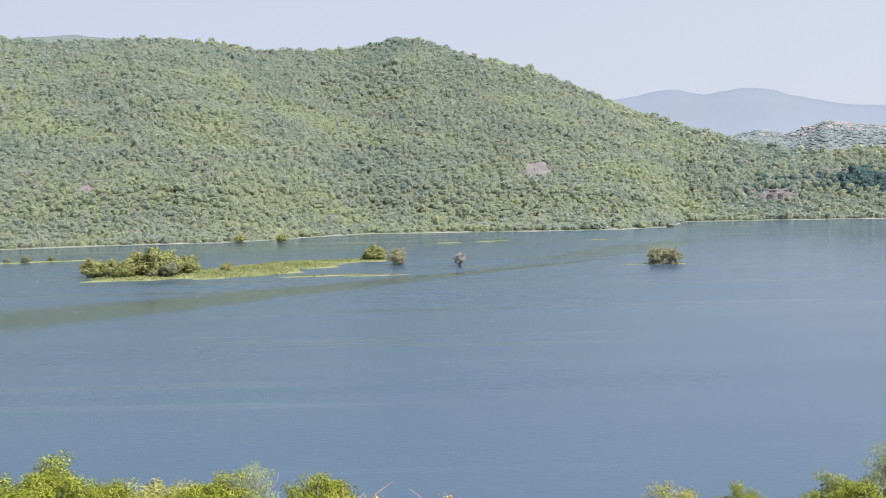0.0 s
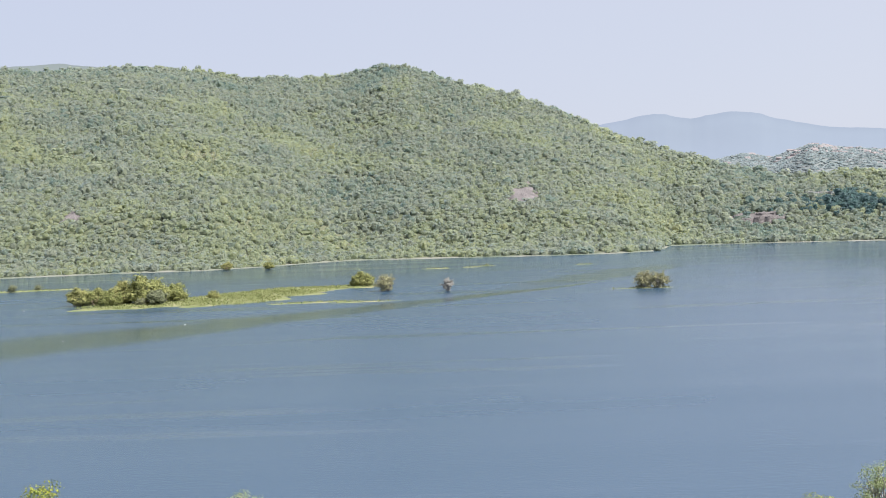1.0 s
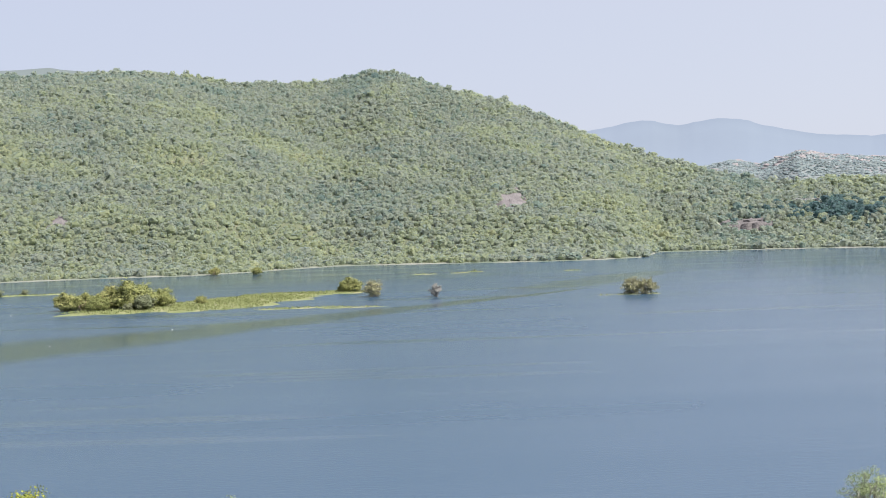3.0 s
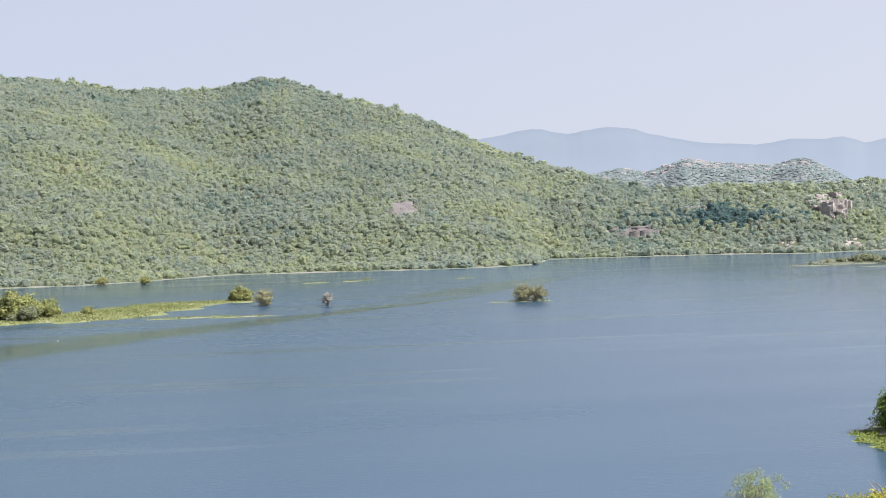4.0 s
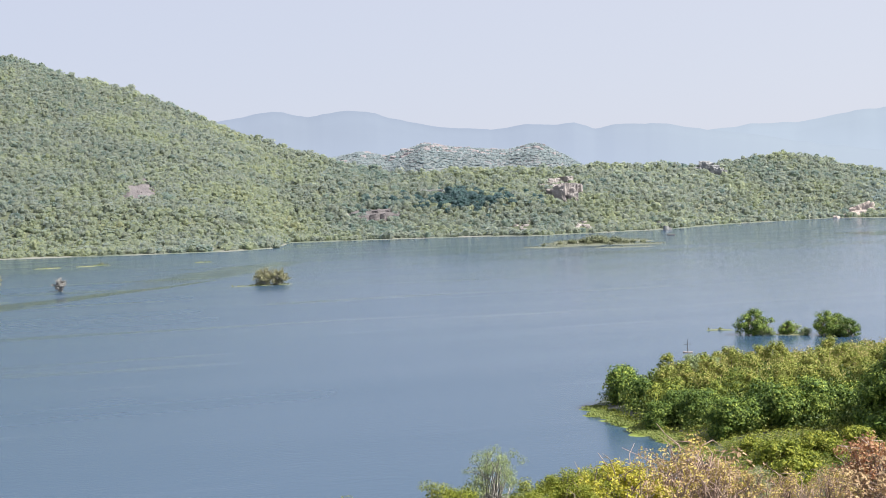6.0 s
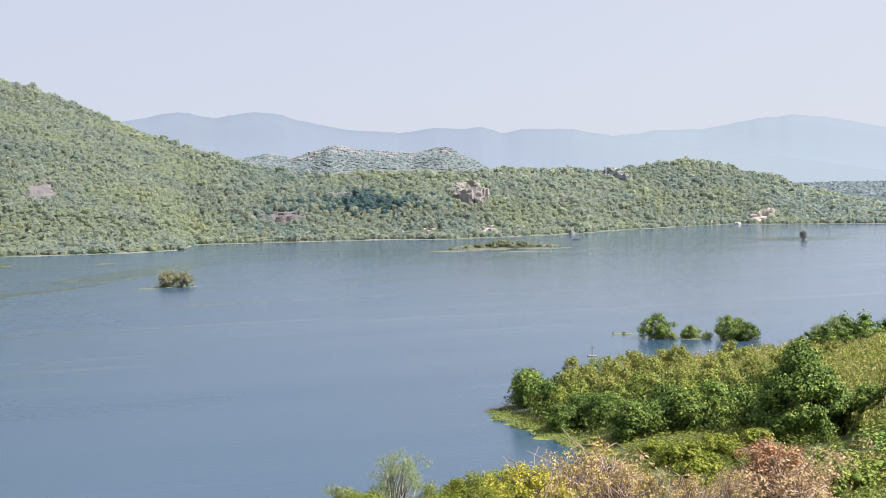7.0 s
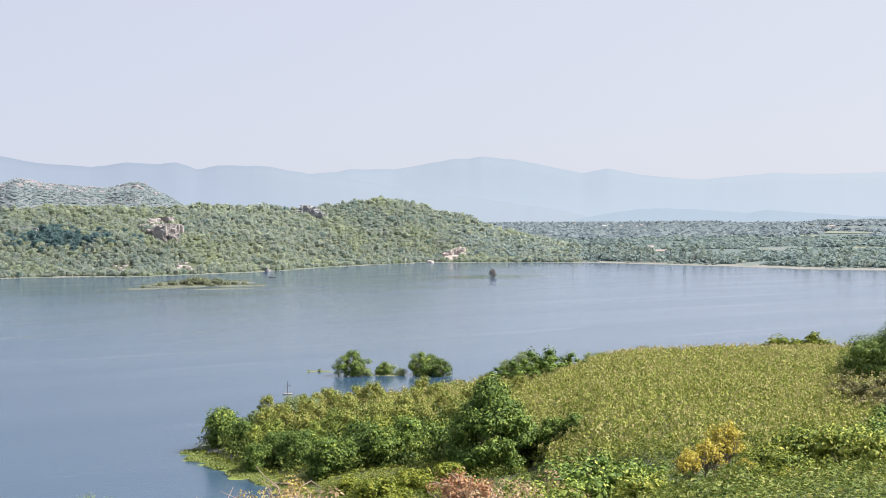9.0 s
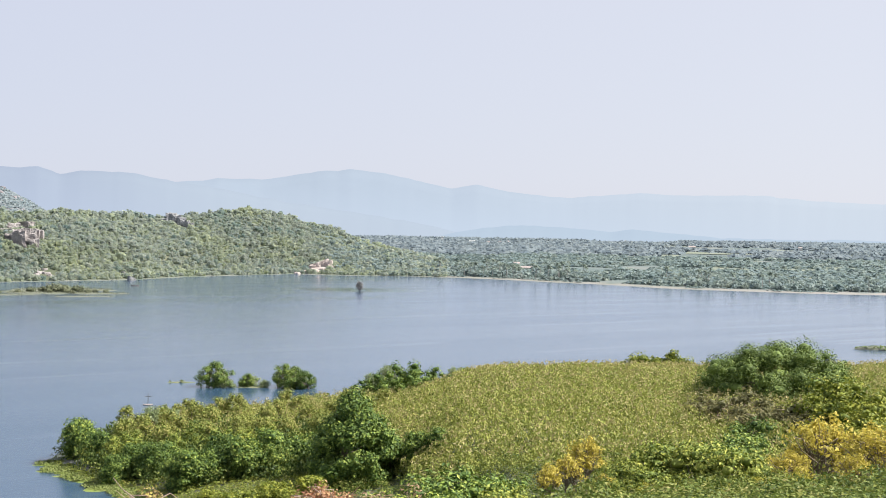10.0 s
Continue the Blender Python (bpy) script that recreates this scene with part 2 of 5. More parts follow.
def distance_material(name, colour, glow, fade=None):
    """The plain backdrop of far mountains: the haze over them is painted as a pale blue glow."""
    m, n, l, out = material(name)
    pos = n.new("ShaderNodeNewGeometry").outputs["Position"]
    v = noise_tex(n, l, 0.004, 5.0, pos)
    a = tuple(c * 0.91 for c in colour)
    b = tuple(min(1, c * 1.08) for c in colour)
    xyz, rise = n.new("ShaderNodeSeparateXYZ"), n.new("ShaderNodeMapRange")      # painted haze: the glow pales towards the foot
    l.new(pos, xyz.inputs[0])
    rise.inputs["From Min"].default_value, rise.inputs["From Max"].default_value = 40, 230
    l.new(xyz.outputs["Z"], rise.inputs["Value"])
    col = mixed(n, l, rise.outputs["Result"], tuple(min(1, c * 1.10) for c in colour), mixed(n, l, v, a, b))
    if fade:      # painted haze: the glow blends to a paler colour on the sun's side
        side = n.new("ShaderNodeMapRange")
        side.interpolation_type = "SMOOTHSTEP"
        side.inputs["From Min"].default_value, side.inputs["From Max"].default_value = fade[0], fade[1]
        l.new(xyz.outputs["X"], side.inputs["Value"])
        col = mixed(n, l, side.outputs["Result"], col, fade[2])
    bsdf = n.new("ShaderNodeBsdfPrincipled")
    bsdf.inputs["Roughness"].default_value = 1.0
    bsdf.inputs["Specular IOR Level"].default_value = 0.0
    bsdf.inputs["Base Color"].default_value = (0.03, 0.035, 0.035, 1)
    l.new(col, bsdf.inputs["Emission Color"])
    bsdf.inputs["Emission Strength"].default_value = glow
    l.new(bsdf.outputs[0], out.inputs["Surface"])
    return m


def plain_material(name, colour, rough=0.7):
    m, n, l, out = material(name)
    pos = n.new("ShaderNodeNewGeometry").outputs["Position"]
    v = noise_tex(n, l, 0.8, 4.0, pos)
    col = mixed(n, l, v, tuple(c * 0.8 for c in colour), tuple(min(1, c * 1.15) for c in colour))
    bsdf = n.new("ShaderNodeBsdfPrincipled")
    bsdf.inputs["Roughness"].default_value = rough
    l.new(col, bsdf.inputs["Base Color"])
    l.new(bsdf.outputs[0], out.inputs["Surface"])
    return m


# hill leaf colours lightened and greyed, so haze is painted in
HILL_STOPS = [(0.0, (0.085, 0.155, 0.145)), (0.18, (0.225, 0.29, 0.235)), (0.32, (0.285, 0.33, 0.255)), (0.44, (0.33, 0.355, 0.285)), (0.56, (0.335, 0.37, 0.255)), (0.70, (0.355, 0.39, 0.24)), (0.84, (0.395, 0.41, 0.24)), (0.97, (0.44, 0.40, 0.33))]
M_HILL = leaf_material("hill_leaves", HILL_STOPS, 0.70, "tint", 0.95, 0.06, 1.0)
# trees across the lake: haze painted into leaf colour and sheen
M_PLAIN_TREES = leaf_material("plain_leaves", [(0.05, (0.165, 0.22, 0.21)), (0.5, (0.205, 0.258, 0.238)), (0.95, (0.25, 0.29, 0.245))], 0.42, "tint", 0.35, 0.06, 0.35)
M_FIELD = leaf_material("teak_leaves", [(0.05, (0.09, 0.118, 0.027)), (0.35, (0.205, 0.243, 0.05)), (0.68, (0.33, 0.35, 0.085)), (0.97, (0.42, 0.385, 0.135))], 0.22, "tint", 0.4, 0.55)
M_PANICLE = leaf_material("teak_panicles", [(0.05, (0.24, 0.22, 0.075)), (0.5, (0.345, 0.31, 0.125)), (0.95, (0.43, 0.365, 0.19))], 0.4, "tint", 0.3, 0.6)
M_DARK = leaf_material("dark_leaves", [(0.0, (0.024, 0.055, 0.012)), (0.45, (0.078, 0.135, 0.026)), (0.8, (0.20, 0.27, 0.05)), (1.0, (0.37, 0.41, 0.085))], 0.14, "object", 0, 0.75)
M_GREEN = leaf_material("green_leaves", [(0.0, (0.05, 0.085, 0.014)), (0.45, (0.15, 0.20, 0.034)), (0.8, (0.29, 0.32, 0.055)), (1.0, (0.43, 0.42, 0.09))], 0.16, "object", 0, 0.8)
M_LIME = leaf_material("lime_leaves", [(0.0, (0.06, 0.095, 0.012)), (0.5, (0.17, 0.205, 0.026)), (1.0, (0.34, 0.34, 0.052))], 0.25, "object", 0, 0.85)
M_YELLOW = leaf_material("yellow_leaves", [(0.0, (0.25, 0.225, 0.03)), (0.5, (0.47, 0.40, 0.07)), (1.0, (0.63, 0.52, 0.13))], 0.38, "object", 0, 0.8)
M_PALELIME = leaf_material("pale_lime_leaves", [(0.0, (0.14, 0.15, 0.045)), (0.5, (0.29, 0.295, 0.085)), (1.0, (0.45, 0.43, 0.18))], 0.3, "object", 0, 0.85)
M_YELLOWGREEN = leaf_material("yellow_green_leaves", [(0.0, (0.14, 0.155, 0.02)), (0.5, (0.35, 0.335, 0.04)), (1.0, (0.56, 0.48, 0.085))], 0.3, "object", 0, 0.85)
M_ROUND = leaf_material("round_tree_leaves", [(0.0, (0.045, 0.08, 0.018)), (0.5, (0.125, 0.18, 0.036)), (1.0, (0.26, 0.31, 0.065))], 0.12, "object", 0, 0.6)
M_PALE = leaf_material("pale_leaves", [(0.0, (0.18, 0.24, 0.11)), (0.5, (0.28, 0.34, 0.17)), (1.0, (0.38, 0.42, 0.24))], 0.4, "object", 0, 0.7)
M_RED = leaf_material("reddish_leaves", [(0.0, (0.26, 0.12, 0.07)), (0.5, (0.38, 0.20, 0.12)), (1.0, (0.46, 0.32, 0.16))], 0.3, "object", 0, 0.8)
M_TAN = leaf_material("dry_leaves", [(0.0, (0.25, 0.17, 0.105)), (0.5, (0.41, 0.295, 0.185)), (1.0, (0.52, 0.41, 0.23))], 0.3, "object", 0, 0.8)
M_DRYGREEN = leaf_material("drying_leaves", [(0.0, (0.29, 0.185, 0.115)), (0.5, (0.40, 0.31, 0.14)), (1.0, (0.50, 0.44, 0.11))], 0.3, "object", 0, 0.95)
M_OLIVE = leaf_material("island_leaves", [(0.0, (0.13, 0.155, 0.06)), (0.5, (0.235, 0.255, 0.10)), (1.0, (0.35, 0.335, 0.155))], 0.4, "object", 0, 0.5)
M_HALFDEAD = leaf_material("half_dead_leaves", [(0.0, (0.14, 0.15, 0.08)), (0.5, (0.265, 0.265, 0.155)), (1.0, (0.41, 0.395, 0.26))], 0.3, "object", 0, 0.8)
M_WEED = leaf_material("water_weed", [(0.0, (0.085, 0.11, 0.035)), (0.5, (0.14, 0.16, 0.06)), (1.0, (0.21, 0.21, 0.105))], 0.3, "object", 0, 0.8)
M_BARK = rough_material("bark", [(0.3, (0.11, 0.085, 0.06)), (0.7, (0.26, 0.22, 0.17))], 0.6)
M_TWIG = rough_material("dry_twigs", [(0.3, (0.23, 0.165, 0.135)), (0.7, (0.37, 0.285, 0.245))], 0.6)
M_GREYTWIG = rough_material("grey_twigs", [(0.3, (0.20, 0.19, 0.18)), (0.7, (0.34, 0.33, 0.32))], 0.6)
M_ROCK = rough_material("pink_rock", [(0.32, (0.068, 0.063, 0.068)), (0.5, (0.124, 0.114, 0.121)), (0.68, (0.184, 0.172, 0.18))], 0.10, 0.6, 0.9, 8.0, 1.2)
M_GREY_ROCK = rough_material("grey_rock", [(0.32, (0.11, 0.115, 0.13)), (0.5, (0.22, 0.225, 0.24)), (0.68, (0.34, 0.34, 0.35))], 0.10, 0.6, 0.9, 8.0, 1.2)
M_FIELD_TREE = leaf_material("teak_tree_leaves", [(0.0, (0.085, 0.115, 0.025)), (0.4, (0.205, 0.245, 0.05)), (0.75, (0.335, 0.34, 0.09)), (1.0, (0.46, 0.38, 0.16))], 0.24, "object", 0, 0.85)
M_BROWNISH = leaf_material("brownish_leaves", [(0.0, (0.09, 0.09, 0.04)), (0.5, (0.15, 0.15, 0.06)), (1.0, (0.23, 0.20, 0.10))], 0.3, "object", 0, 0.7)
M_GREYISH = leaf_material("greyish_leaves", [(0.0, (0.17, 0.17, 0.165)), (0.5, (0.29, 0.29, 0.285)), (1.0, (0.46, 0.45, 0.44))], 0.2, "object", 0, 0.8)
M_HILLISH = leaf_material("scrub_leaves", [(0.0, (0.13, 0.155, 0.10)), (0.5, (0.19, 0.21, 0.13)), (1.0, (0.26, 0.265, 0.17))], 0.35, "object", 0, 0.6)
M_PALM = leaf_material("palm_fronds", [(0.0, (0.10, 0.135, 0.115)), (0.5, (0.145, 0.185, 0.155)), (1.0, (0.20, 0.235, 0.185))], 0.25, "object", 0, 0.6)
M_UNDER = leaf_material("undergrowth_leaves", [(0.05, (0.04, 0.07, 0.014)), (0.45, (0.115, 0.16, 0.03)), (0.75, (0.21, 0.235, 0.05)), (0.97, (0.32, 0.285, 0.11))], 0.24, "tint", 0.9, 0.7)
M_BANK = rough_material("weed_bank", [(0.35, (0.10, 0.125, 0.045)), (0.5, (0.15, 0.165, 0.075)), (0.65, (0.22, 0.21, 0.13))], 0.08)
M_DULL_BANK = rough_material("dull_bank", [(0.35, (0.095, 0.108, 0.082)), (0.5, (0.13, 0.14, 0.108)), (0.65, (0.175, 0.175, 0.148))], 0.08)
M_DULL_WEED = leaf_material("dull_weed", [(0.0, (0.09, 0.108, 0.07)), (0.5, (0.14, 0.155, 0.105)), (1.0, (0.21, 0.21, 0.155))], 0.3, "object", 0, 0.8)
M_BANKWEED = leaf_material("bank_weed", [(0.0, (0.085, 0.12, 0.03)), (0.5, (0.15, 0.19, 0.05)), (1.0, (0.235, 0.255, 0.085))], 0.3, "object", 0, 0.8)
M_MEADOW = rough_material("wet_meadow", [(0.35, (0.10, 0.14, 0.03)), (0.5, (0.15, 0.19, 0.042)), (0.65, (0.21, 0.235, 0.07))], 0.15)
M_CROP = rough_material("crops", [(0.35, (0.145, 0.17, 0.135)), (0.5, (0.165, 0.185, 0.145)), (0.65, (0.195, 0.20, 0.165))], 0.02)
M_WHITE = plain_material("whitewash", (0.55, 0.55, 0.54))
M_TILE = plain_material("clay_tiles", (0.30, 0.255, 0.245))
M_DARKISH = plain_material("dark_wood", (0.07, 0.06, 0.055))
# far scrub: leaf colour lightened and blued to paint in haze
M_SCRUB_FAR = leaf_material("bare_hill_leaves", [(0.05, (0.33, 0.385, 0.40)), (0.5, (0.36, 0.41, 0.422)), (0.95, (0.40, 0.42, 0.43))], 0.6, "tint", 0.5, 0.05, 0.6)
M_WEEDS = leaf_material("bank_weed_leaves", [(0.05, (0.13, 0.18, 0.03)), (0.5, (0.22, 0.26, 0.045)), (0.95, (0.32, 0.31, 0.08))], 0.35, "tint", 0.2, 0.6)
# farthest groves, leaf colour paled and blued to stand for haze
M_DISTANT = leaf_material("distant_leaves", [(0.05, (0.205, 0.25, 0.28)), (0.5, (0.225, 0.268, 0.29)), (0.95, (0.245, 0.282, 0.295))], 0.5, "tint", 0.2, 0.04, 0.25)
M_THICKET = leaf_material("thicket_leaves", [(0.05, (0.022, 0.045, 0.010)), (0.45, (0.07, 0.11, 0.022)), (0.95, (0.20, 0.225, 0.05))], 0.15, "tint", 0.2, 0.75)
M_CLIFF = rough_material("reddish_rock", [(0.32, (0.155, 0.143, 0.146)), (0.5, (0.265, 0.244, 0.243)), (0.68, (0.36, 0.338, 0.332))], 0.12, 0.7, 0.9, 8.0, 1.2)
M_SAND_ROCK = rough_material("sandy_rock", [(0.32, (0.23, 0.195, 0.185)), (0.5, (0.37, 0.32, 0.30)), (0.68, (0.48, 0.43, 0.405))], 0.12, 0.6, 0.9, 8.0, 1.0)
M_WHITE_ROCK = rough_material("whitish_rock", [(0.32, (0.10, 0.105, 0.11)), (0.5, (0.18, 0.185, 0.19)), (0.68, (0.27, 0.275, 0.28))], 0.2, 0.6, 0.9, 8.0, 1.0)
# bare hill and tor rock, paled and blued in base colour as haze
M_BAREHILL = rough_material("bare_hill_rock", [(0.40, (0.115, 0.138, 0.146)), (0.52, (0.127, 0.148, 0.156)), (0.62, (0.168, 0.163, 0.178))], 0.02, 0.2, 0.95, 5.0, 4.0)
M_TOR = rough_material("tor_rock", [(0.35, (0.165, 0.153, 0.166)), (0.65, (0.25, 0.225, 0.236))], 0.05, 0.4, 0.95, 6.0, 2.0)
M_GROUND = ground_material()
M_WATER = water_material()
# glow colours of the ranges, with the haze mixed in
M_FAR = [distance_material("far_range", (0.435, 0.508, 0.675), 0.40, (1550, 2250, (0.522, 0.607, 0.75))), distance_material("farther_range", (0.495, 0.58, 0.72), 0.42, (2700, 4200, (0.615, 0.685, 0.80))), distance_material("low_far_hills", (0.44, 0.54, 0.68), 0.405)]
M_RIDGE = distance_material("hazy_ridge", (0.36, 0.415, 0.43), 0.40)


# ---- helpers ----
def add_mesh(ob_name, verts, faces, mat, smooth=False, parent=None, label="", tint=None):
    """verts (n,3) and faces (m,3 or m,4) as arrays, linked as one mesh object."""
    verts, faces = np.asarray(verts, dtype=np.float32), np.asarray(faces, dtype=np.int32)
    me = bpy.data.meshes.new(ob_name)
    k = faces.shape[1]
    me.vertices.add(len(verts))
    me.vertices.foreach_set("co", verts.ravel())
    me.loops.add(faces.size)
    me.loops.foreach_set("vertex_index", faces.ravel())
    me.polygons.add(len(faces))
    me.polygons.foreach_set("loop_start", np.arange(0, faces.size, k, dtype=np.int32))
    me.polygons.foreach_set("use_smooth", np.full(len(faces), smooth))
    if tint is not None:
        me.attributes.new("tint", "FLOAT", "FACE").data.foreach_set("value", np.asarray(tint, dtype=np.float32))
    me.materials.append(mat)
    me.update(calc_edges=True)
    ob = new(ob_name, me)
    if parent is not None:
        ob.parent = parent
    if label:
        tagged(ob, label)
    return ob


def polar(az, r, z=0.0):
    a = radians(az)
    return (r * math.sin(a), r * math.cos(a), z)


def join(pieces):
    """Joins (verts, faces) pairs that have the same number of corners a face."""
    vs, fs, at = [], [], 0
    for v, f in pieces:
        vs.append(np.asarray(v, dtype=np.float32))
        fs.append(np.asarray(f) + at)
        at += len(v)
    return np.concatenate(vs), np.concatenate(fs)


def lattice(rng_seed, n=64):
    return np.random.RandomState(rng_seed).rand(n, n)


LAT = lattice(3, 128)


def relief(x, y, scale, octaves=4):
    """Smooth value noise in -1..1 on arrays."""
    total, amp, norm = 0.0, 1.0, 0.0
    x, y = np.asarray(x, dtype=float) / scale, np.asarray(y, dtype=float) / scale
    for k in range(octaves):
        xi, yi = np.floor(x).astype(int), np.floor(y).astype(int)
        fx, fy = x - xi, y - yi
        fx, fy = fx * fx * (3 - 2 * fx), fy * fy * (3 - 2 * fy)
        a, b = LAT[xi % 128, yi % 128], LAT[(xi + 1) % 128, yi % 128]
        c, d = LAT[xi % 128, (yi + 1) % 128], LAT[(xi + 1) % 128, (yi + 1) % 128]
        total = total + amp * ((a * (1 - fx) + b * fx) * (1 - fy) + (c * (1 - fx) + d * fx) * fy)
        norm += amp
        amp *= 0.5
        x, y = x * 2.03 + 17.1, y * 2.03 + 5.7
    return 2 * total / norm - 1


# ---- the land ----
FAR_SHORE = [(-180, 4000), (-90, 1300), (-40, 1120), (-18, 1108), (-14.6, 1102), (-9, 1085), (-5.2, 1135), (-3.4, 1172), (1.3, 1150), (5.3, 1136), (7.6, 1142), (9.4, 1164), (9.9, 1270),
             (15, 1276), (18, 1275), (20.2, 1253), (22.5, 1275), (25, 1320), (26, 1342), (27.5, 1408), (28.4, 1436), (30.8, 1505), (32.2, 1543), (33.8, 1512), (35.3, 1517), (38.7, 1502), (41.2, 1448), (43.4, 1395), (48, 1296), (52.5, 1261), (56.2, 1268), (75, 1200), (120, 2500), (180, 4000)]
# the ridge: bearing, distance, height of its trees' tops above the eye in degrees
RIDGE = [(-180, 4500, 0), (-60, 1700, 3.5), (-30, 1750, 5.2), (-17.5, 1750, 5.77), (-15.6, 1760, 5.60), (-12.1, 1740, 5.77), (-10.5, 1740, 5.72), (-8.7, 1750, 5.48), (-7.3, 1760, 5.25), (-5, 1770, 5.20), (-3.1, 1760, 5.30),
         (-1.7, 1740, 5.58), (-0.8, 1735, 5.61), (0.6, 1720, 5.04), (2.2, 1700, 4.64), (3.8, 1680, 4.20), (5.2, 1660, 3.62), (6.6, 1640, 3.00), (8, 1620, 2.40), (9.3, 1600, 1.92), (10.7, 1580, 1.50), (12, 1560, 1.14),
         (13.6, 1530, 0.75), (15, 1500, 0.45), (17.2, 1490, 0.66), (19.1, 1490, 0.62), (21.4, 1500, 0.47), (22.8, 1520, 0.66), (25.2, 1580, 0.58), (26.6, 1620, 0.42), (28.5, 1680, 0.66), (30.2, 1720, 0.90),
         (31.5, 1740, 0.70), (32.6, 1780, 0.36), (33.8, 1800, 0.08), (35.3, 1800, -0.50), (37.6, 1780, -1.05), (39.3, 1760, -1.40), (45, 1700, -1.5), (180, 4500, -1.5)]
ROCKY = [(9.0, 0.3), (11.0, 0.95), (12.9, 1.30), (14.0, 1.08), (14.9, 1.33), (15.6, 1.64), (16.3, 1.50), (17.2, 1.34), (18.2, 1.30), (19.1, 1.20), (20.3, 1.42), (21.0, 1.15), (21.9, 0.62), (23.5, -0.2), (25.0, -0.9)]
NEAR_SHORE = [(-180, 900), (-110, 600), (-70, 190), (-18, 172), (0, 168), (18, 175), (24, 184), (27, 190), (30, 198), (34, 212), (38, 235), (45, 285), (60, 330), (90, 600), (180, 900)]
PEN_IN = [(21.8, 330), (22.4, 300), (23.6, 279), (25, 267), (26.2, 258), (28, 232), (30, 190), (34, 120), (90, 100)]
PEN_OUT = [(21.8, 296), (22.4, 306), (24, 338), (26, 352), (30, 372), (35, 398), (41, 410), (47, 414), (55, 430), (70, 520), (90, 700)]
PEN_TOP = [(21.8, 0.6), (24, 1.6), (28, 2.6), (32, 3.0), (35, 3.4), (36.6, 4.4), (38, 8.0), (39.4, 12.6), (41, 14.5), (47, 15.5), (55, 16), (90, 20)]
TREE_TOP = 5.1


def table(az, rows, col=1):
    return np.interp(az, [r[0] for r in rows], [r[col] for r in rows])


def terrain(x, y):
    """Height of the ground (and of the lake bed) at x, y."""
    x, y = np.asarray(x, dtype=float), np.asarray(y, dtype=float)
    az, r = np.degrees(np.arctan2(x, y)), np.hypot(x, y) + 1e-6
    shore = table(az, FAR_SHORE) + 9 * relief(x, y, 60, 3)
    crest, up = table(az, RIDGE, 1), table(az, RIDGE, 2)
    top = EYE + crest * np.tan(np.radians(up)) - TREE_TOP
    foot = table(az, [{9.4: (8.2, 1162), 9.9: (9.7, 1272)}.get(q[0], q) for q in FAR_SHORE])
    u = np.clip((r - foot) / (crest - foot), 0, 1)
    rise = 0.80 * u + 0.20 * np.sin(u * np.pi / 2)
    spur = relief(x, y, 190, 4) * np.clip(top, 0, 200) * 0.10 * np.clip(4 * u * (1 - u), 0, 1)
    front = np.maximum((top * rise + spur) * np.clip((r - shore) / 100, 0, 1), np.where(az < 34, 1.3, 0.3) * np.clip((r - shore) / 14, 0, 1))
    back = top * np.clip(1 - (r - crest) / (6 * np.clip(top, 20, 300)), 0, 1) ** 1.3
    hill = np.where(r < crest, front, back)
    inland = r - shore - np.where(az > 34, 45.0, 0.0)      # a wide flat of silt on the plain's side
    flat = np.clip(0.3 + 0.0125 * inland, np.where(az > 34, 0.05, -4), 27) + 0.9 * relief(x, y, 120, 3) * np.clip((r - shore) / 200, 0, 1)
    far = np.where(r > shore, np.maximum(hill, np.where((az > 26) | (r > crest), flat, -4)) + 0.45, np.clip((r - shore) * 0.06, -4, 0.4) + 0.45)
    r1 = table(az, NEAR_SHORE)
    near = 48.3 * np.sign(1 - r / r1) * np.abs(1 - np.clip(r / r1, 0, 1.2)) ** 1.15 + 1.2 * relief(x, y, 25, 3) * np.clip(r / 60, 0, 1)
    near = np.where(r > r1, -0.06 * (r - r1), near)
    e = np.minimum(r - table(az, PEN_IN), table(az, PEN_OUT) - r) + 5 * relief(x, y, 22, 3)
    pen = np.where((az > 21.8) & (az < 90) & (e > 0), table(az, PEN_TOP) * (1 - np.exp(-e / 34.0)) + 0.02 * np.clip(e, 0, 30), np.clip(0.10 * e, -4, 0))
    pen = np.where((az > 21) & (az < 91), pen, -4)
    return np.maximum(np.maximum(far, np.clip(near, -4, 60)), np.maximum(pen, -4))


def bare_hill(x, y):
    """Height of the bare rocky hill that stands behind the near ridge."""
    az, r = np.degrees(np.arctan2(x, y)), np.hypot(x, y)
    rocky_top = EYE + 2700 * np.tan(np.radians(np.interp(az, [q[0] for q in ROCKY], [q[1] for q in ROCKY], left=-3, right=-3)))
    rocky = (rocky_top + 10 * relief(x, y, 90, 4)) * np.clip(1 - ((r - 2700) / 520) ** 2, 0, 1) ** 0.8
    return np.where(np.abs(r - 2700) < 519, rocky, -20.0)


def land(x, y):
    x, y = np.asarray(x, dtype=float), np.asarray(y, dtype=float)
    return np.maximum(terrain(x, y), bare_hill(x, y))


def ground_at(az, r):
    p = polar(az, r)
    return float(land(p[0], p[1]))


def spot(az, el, start=1000.0, end=3200.0):
    """Where the line of sight at that bearing and height first meets the land beyond start."""
    r = np.arange(start, end, 4.0)
    a = radians(az)
    z = land(r * math.sin(a), r * math.cos(a))
    meet = np.nonzero(z >= EYE + r * math.tan(radians(el)))[0]
    r0 = float(r[meet[0]]) if len(meet) else end
    return polar(az, r0, ground_at(az, r0))


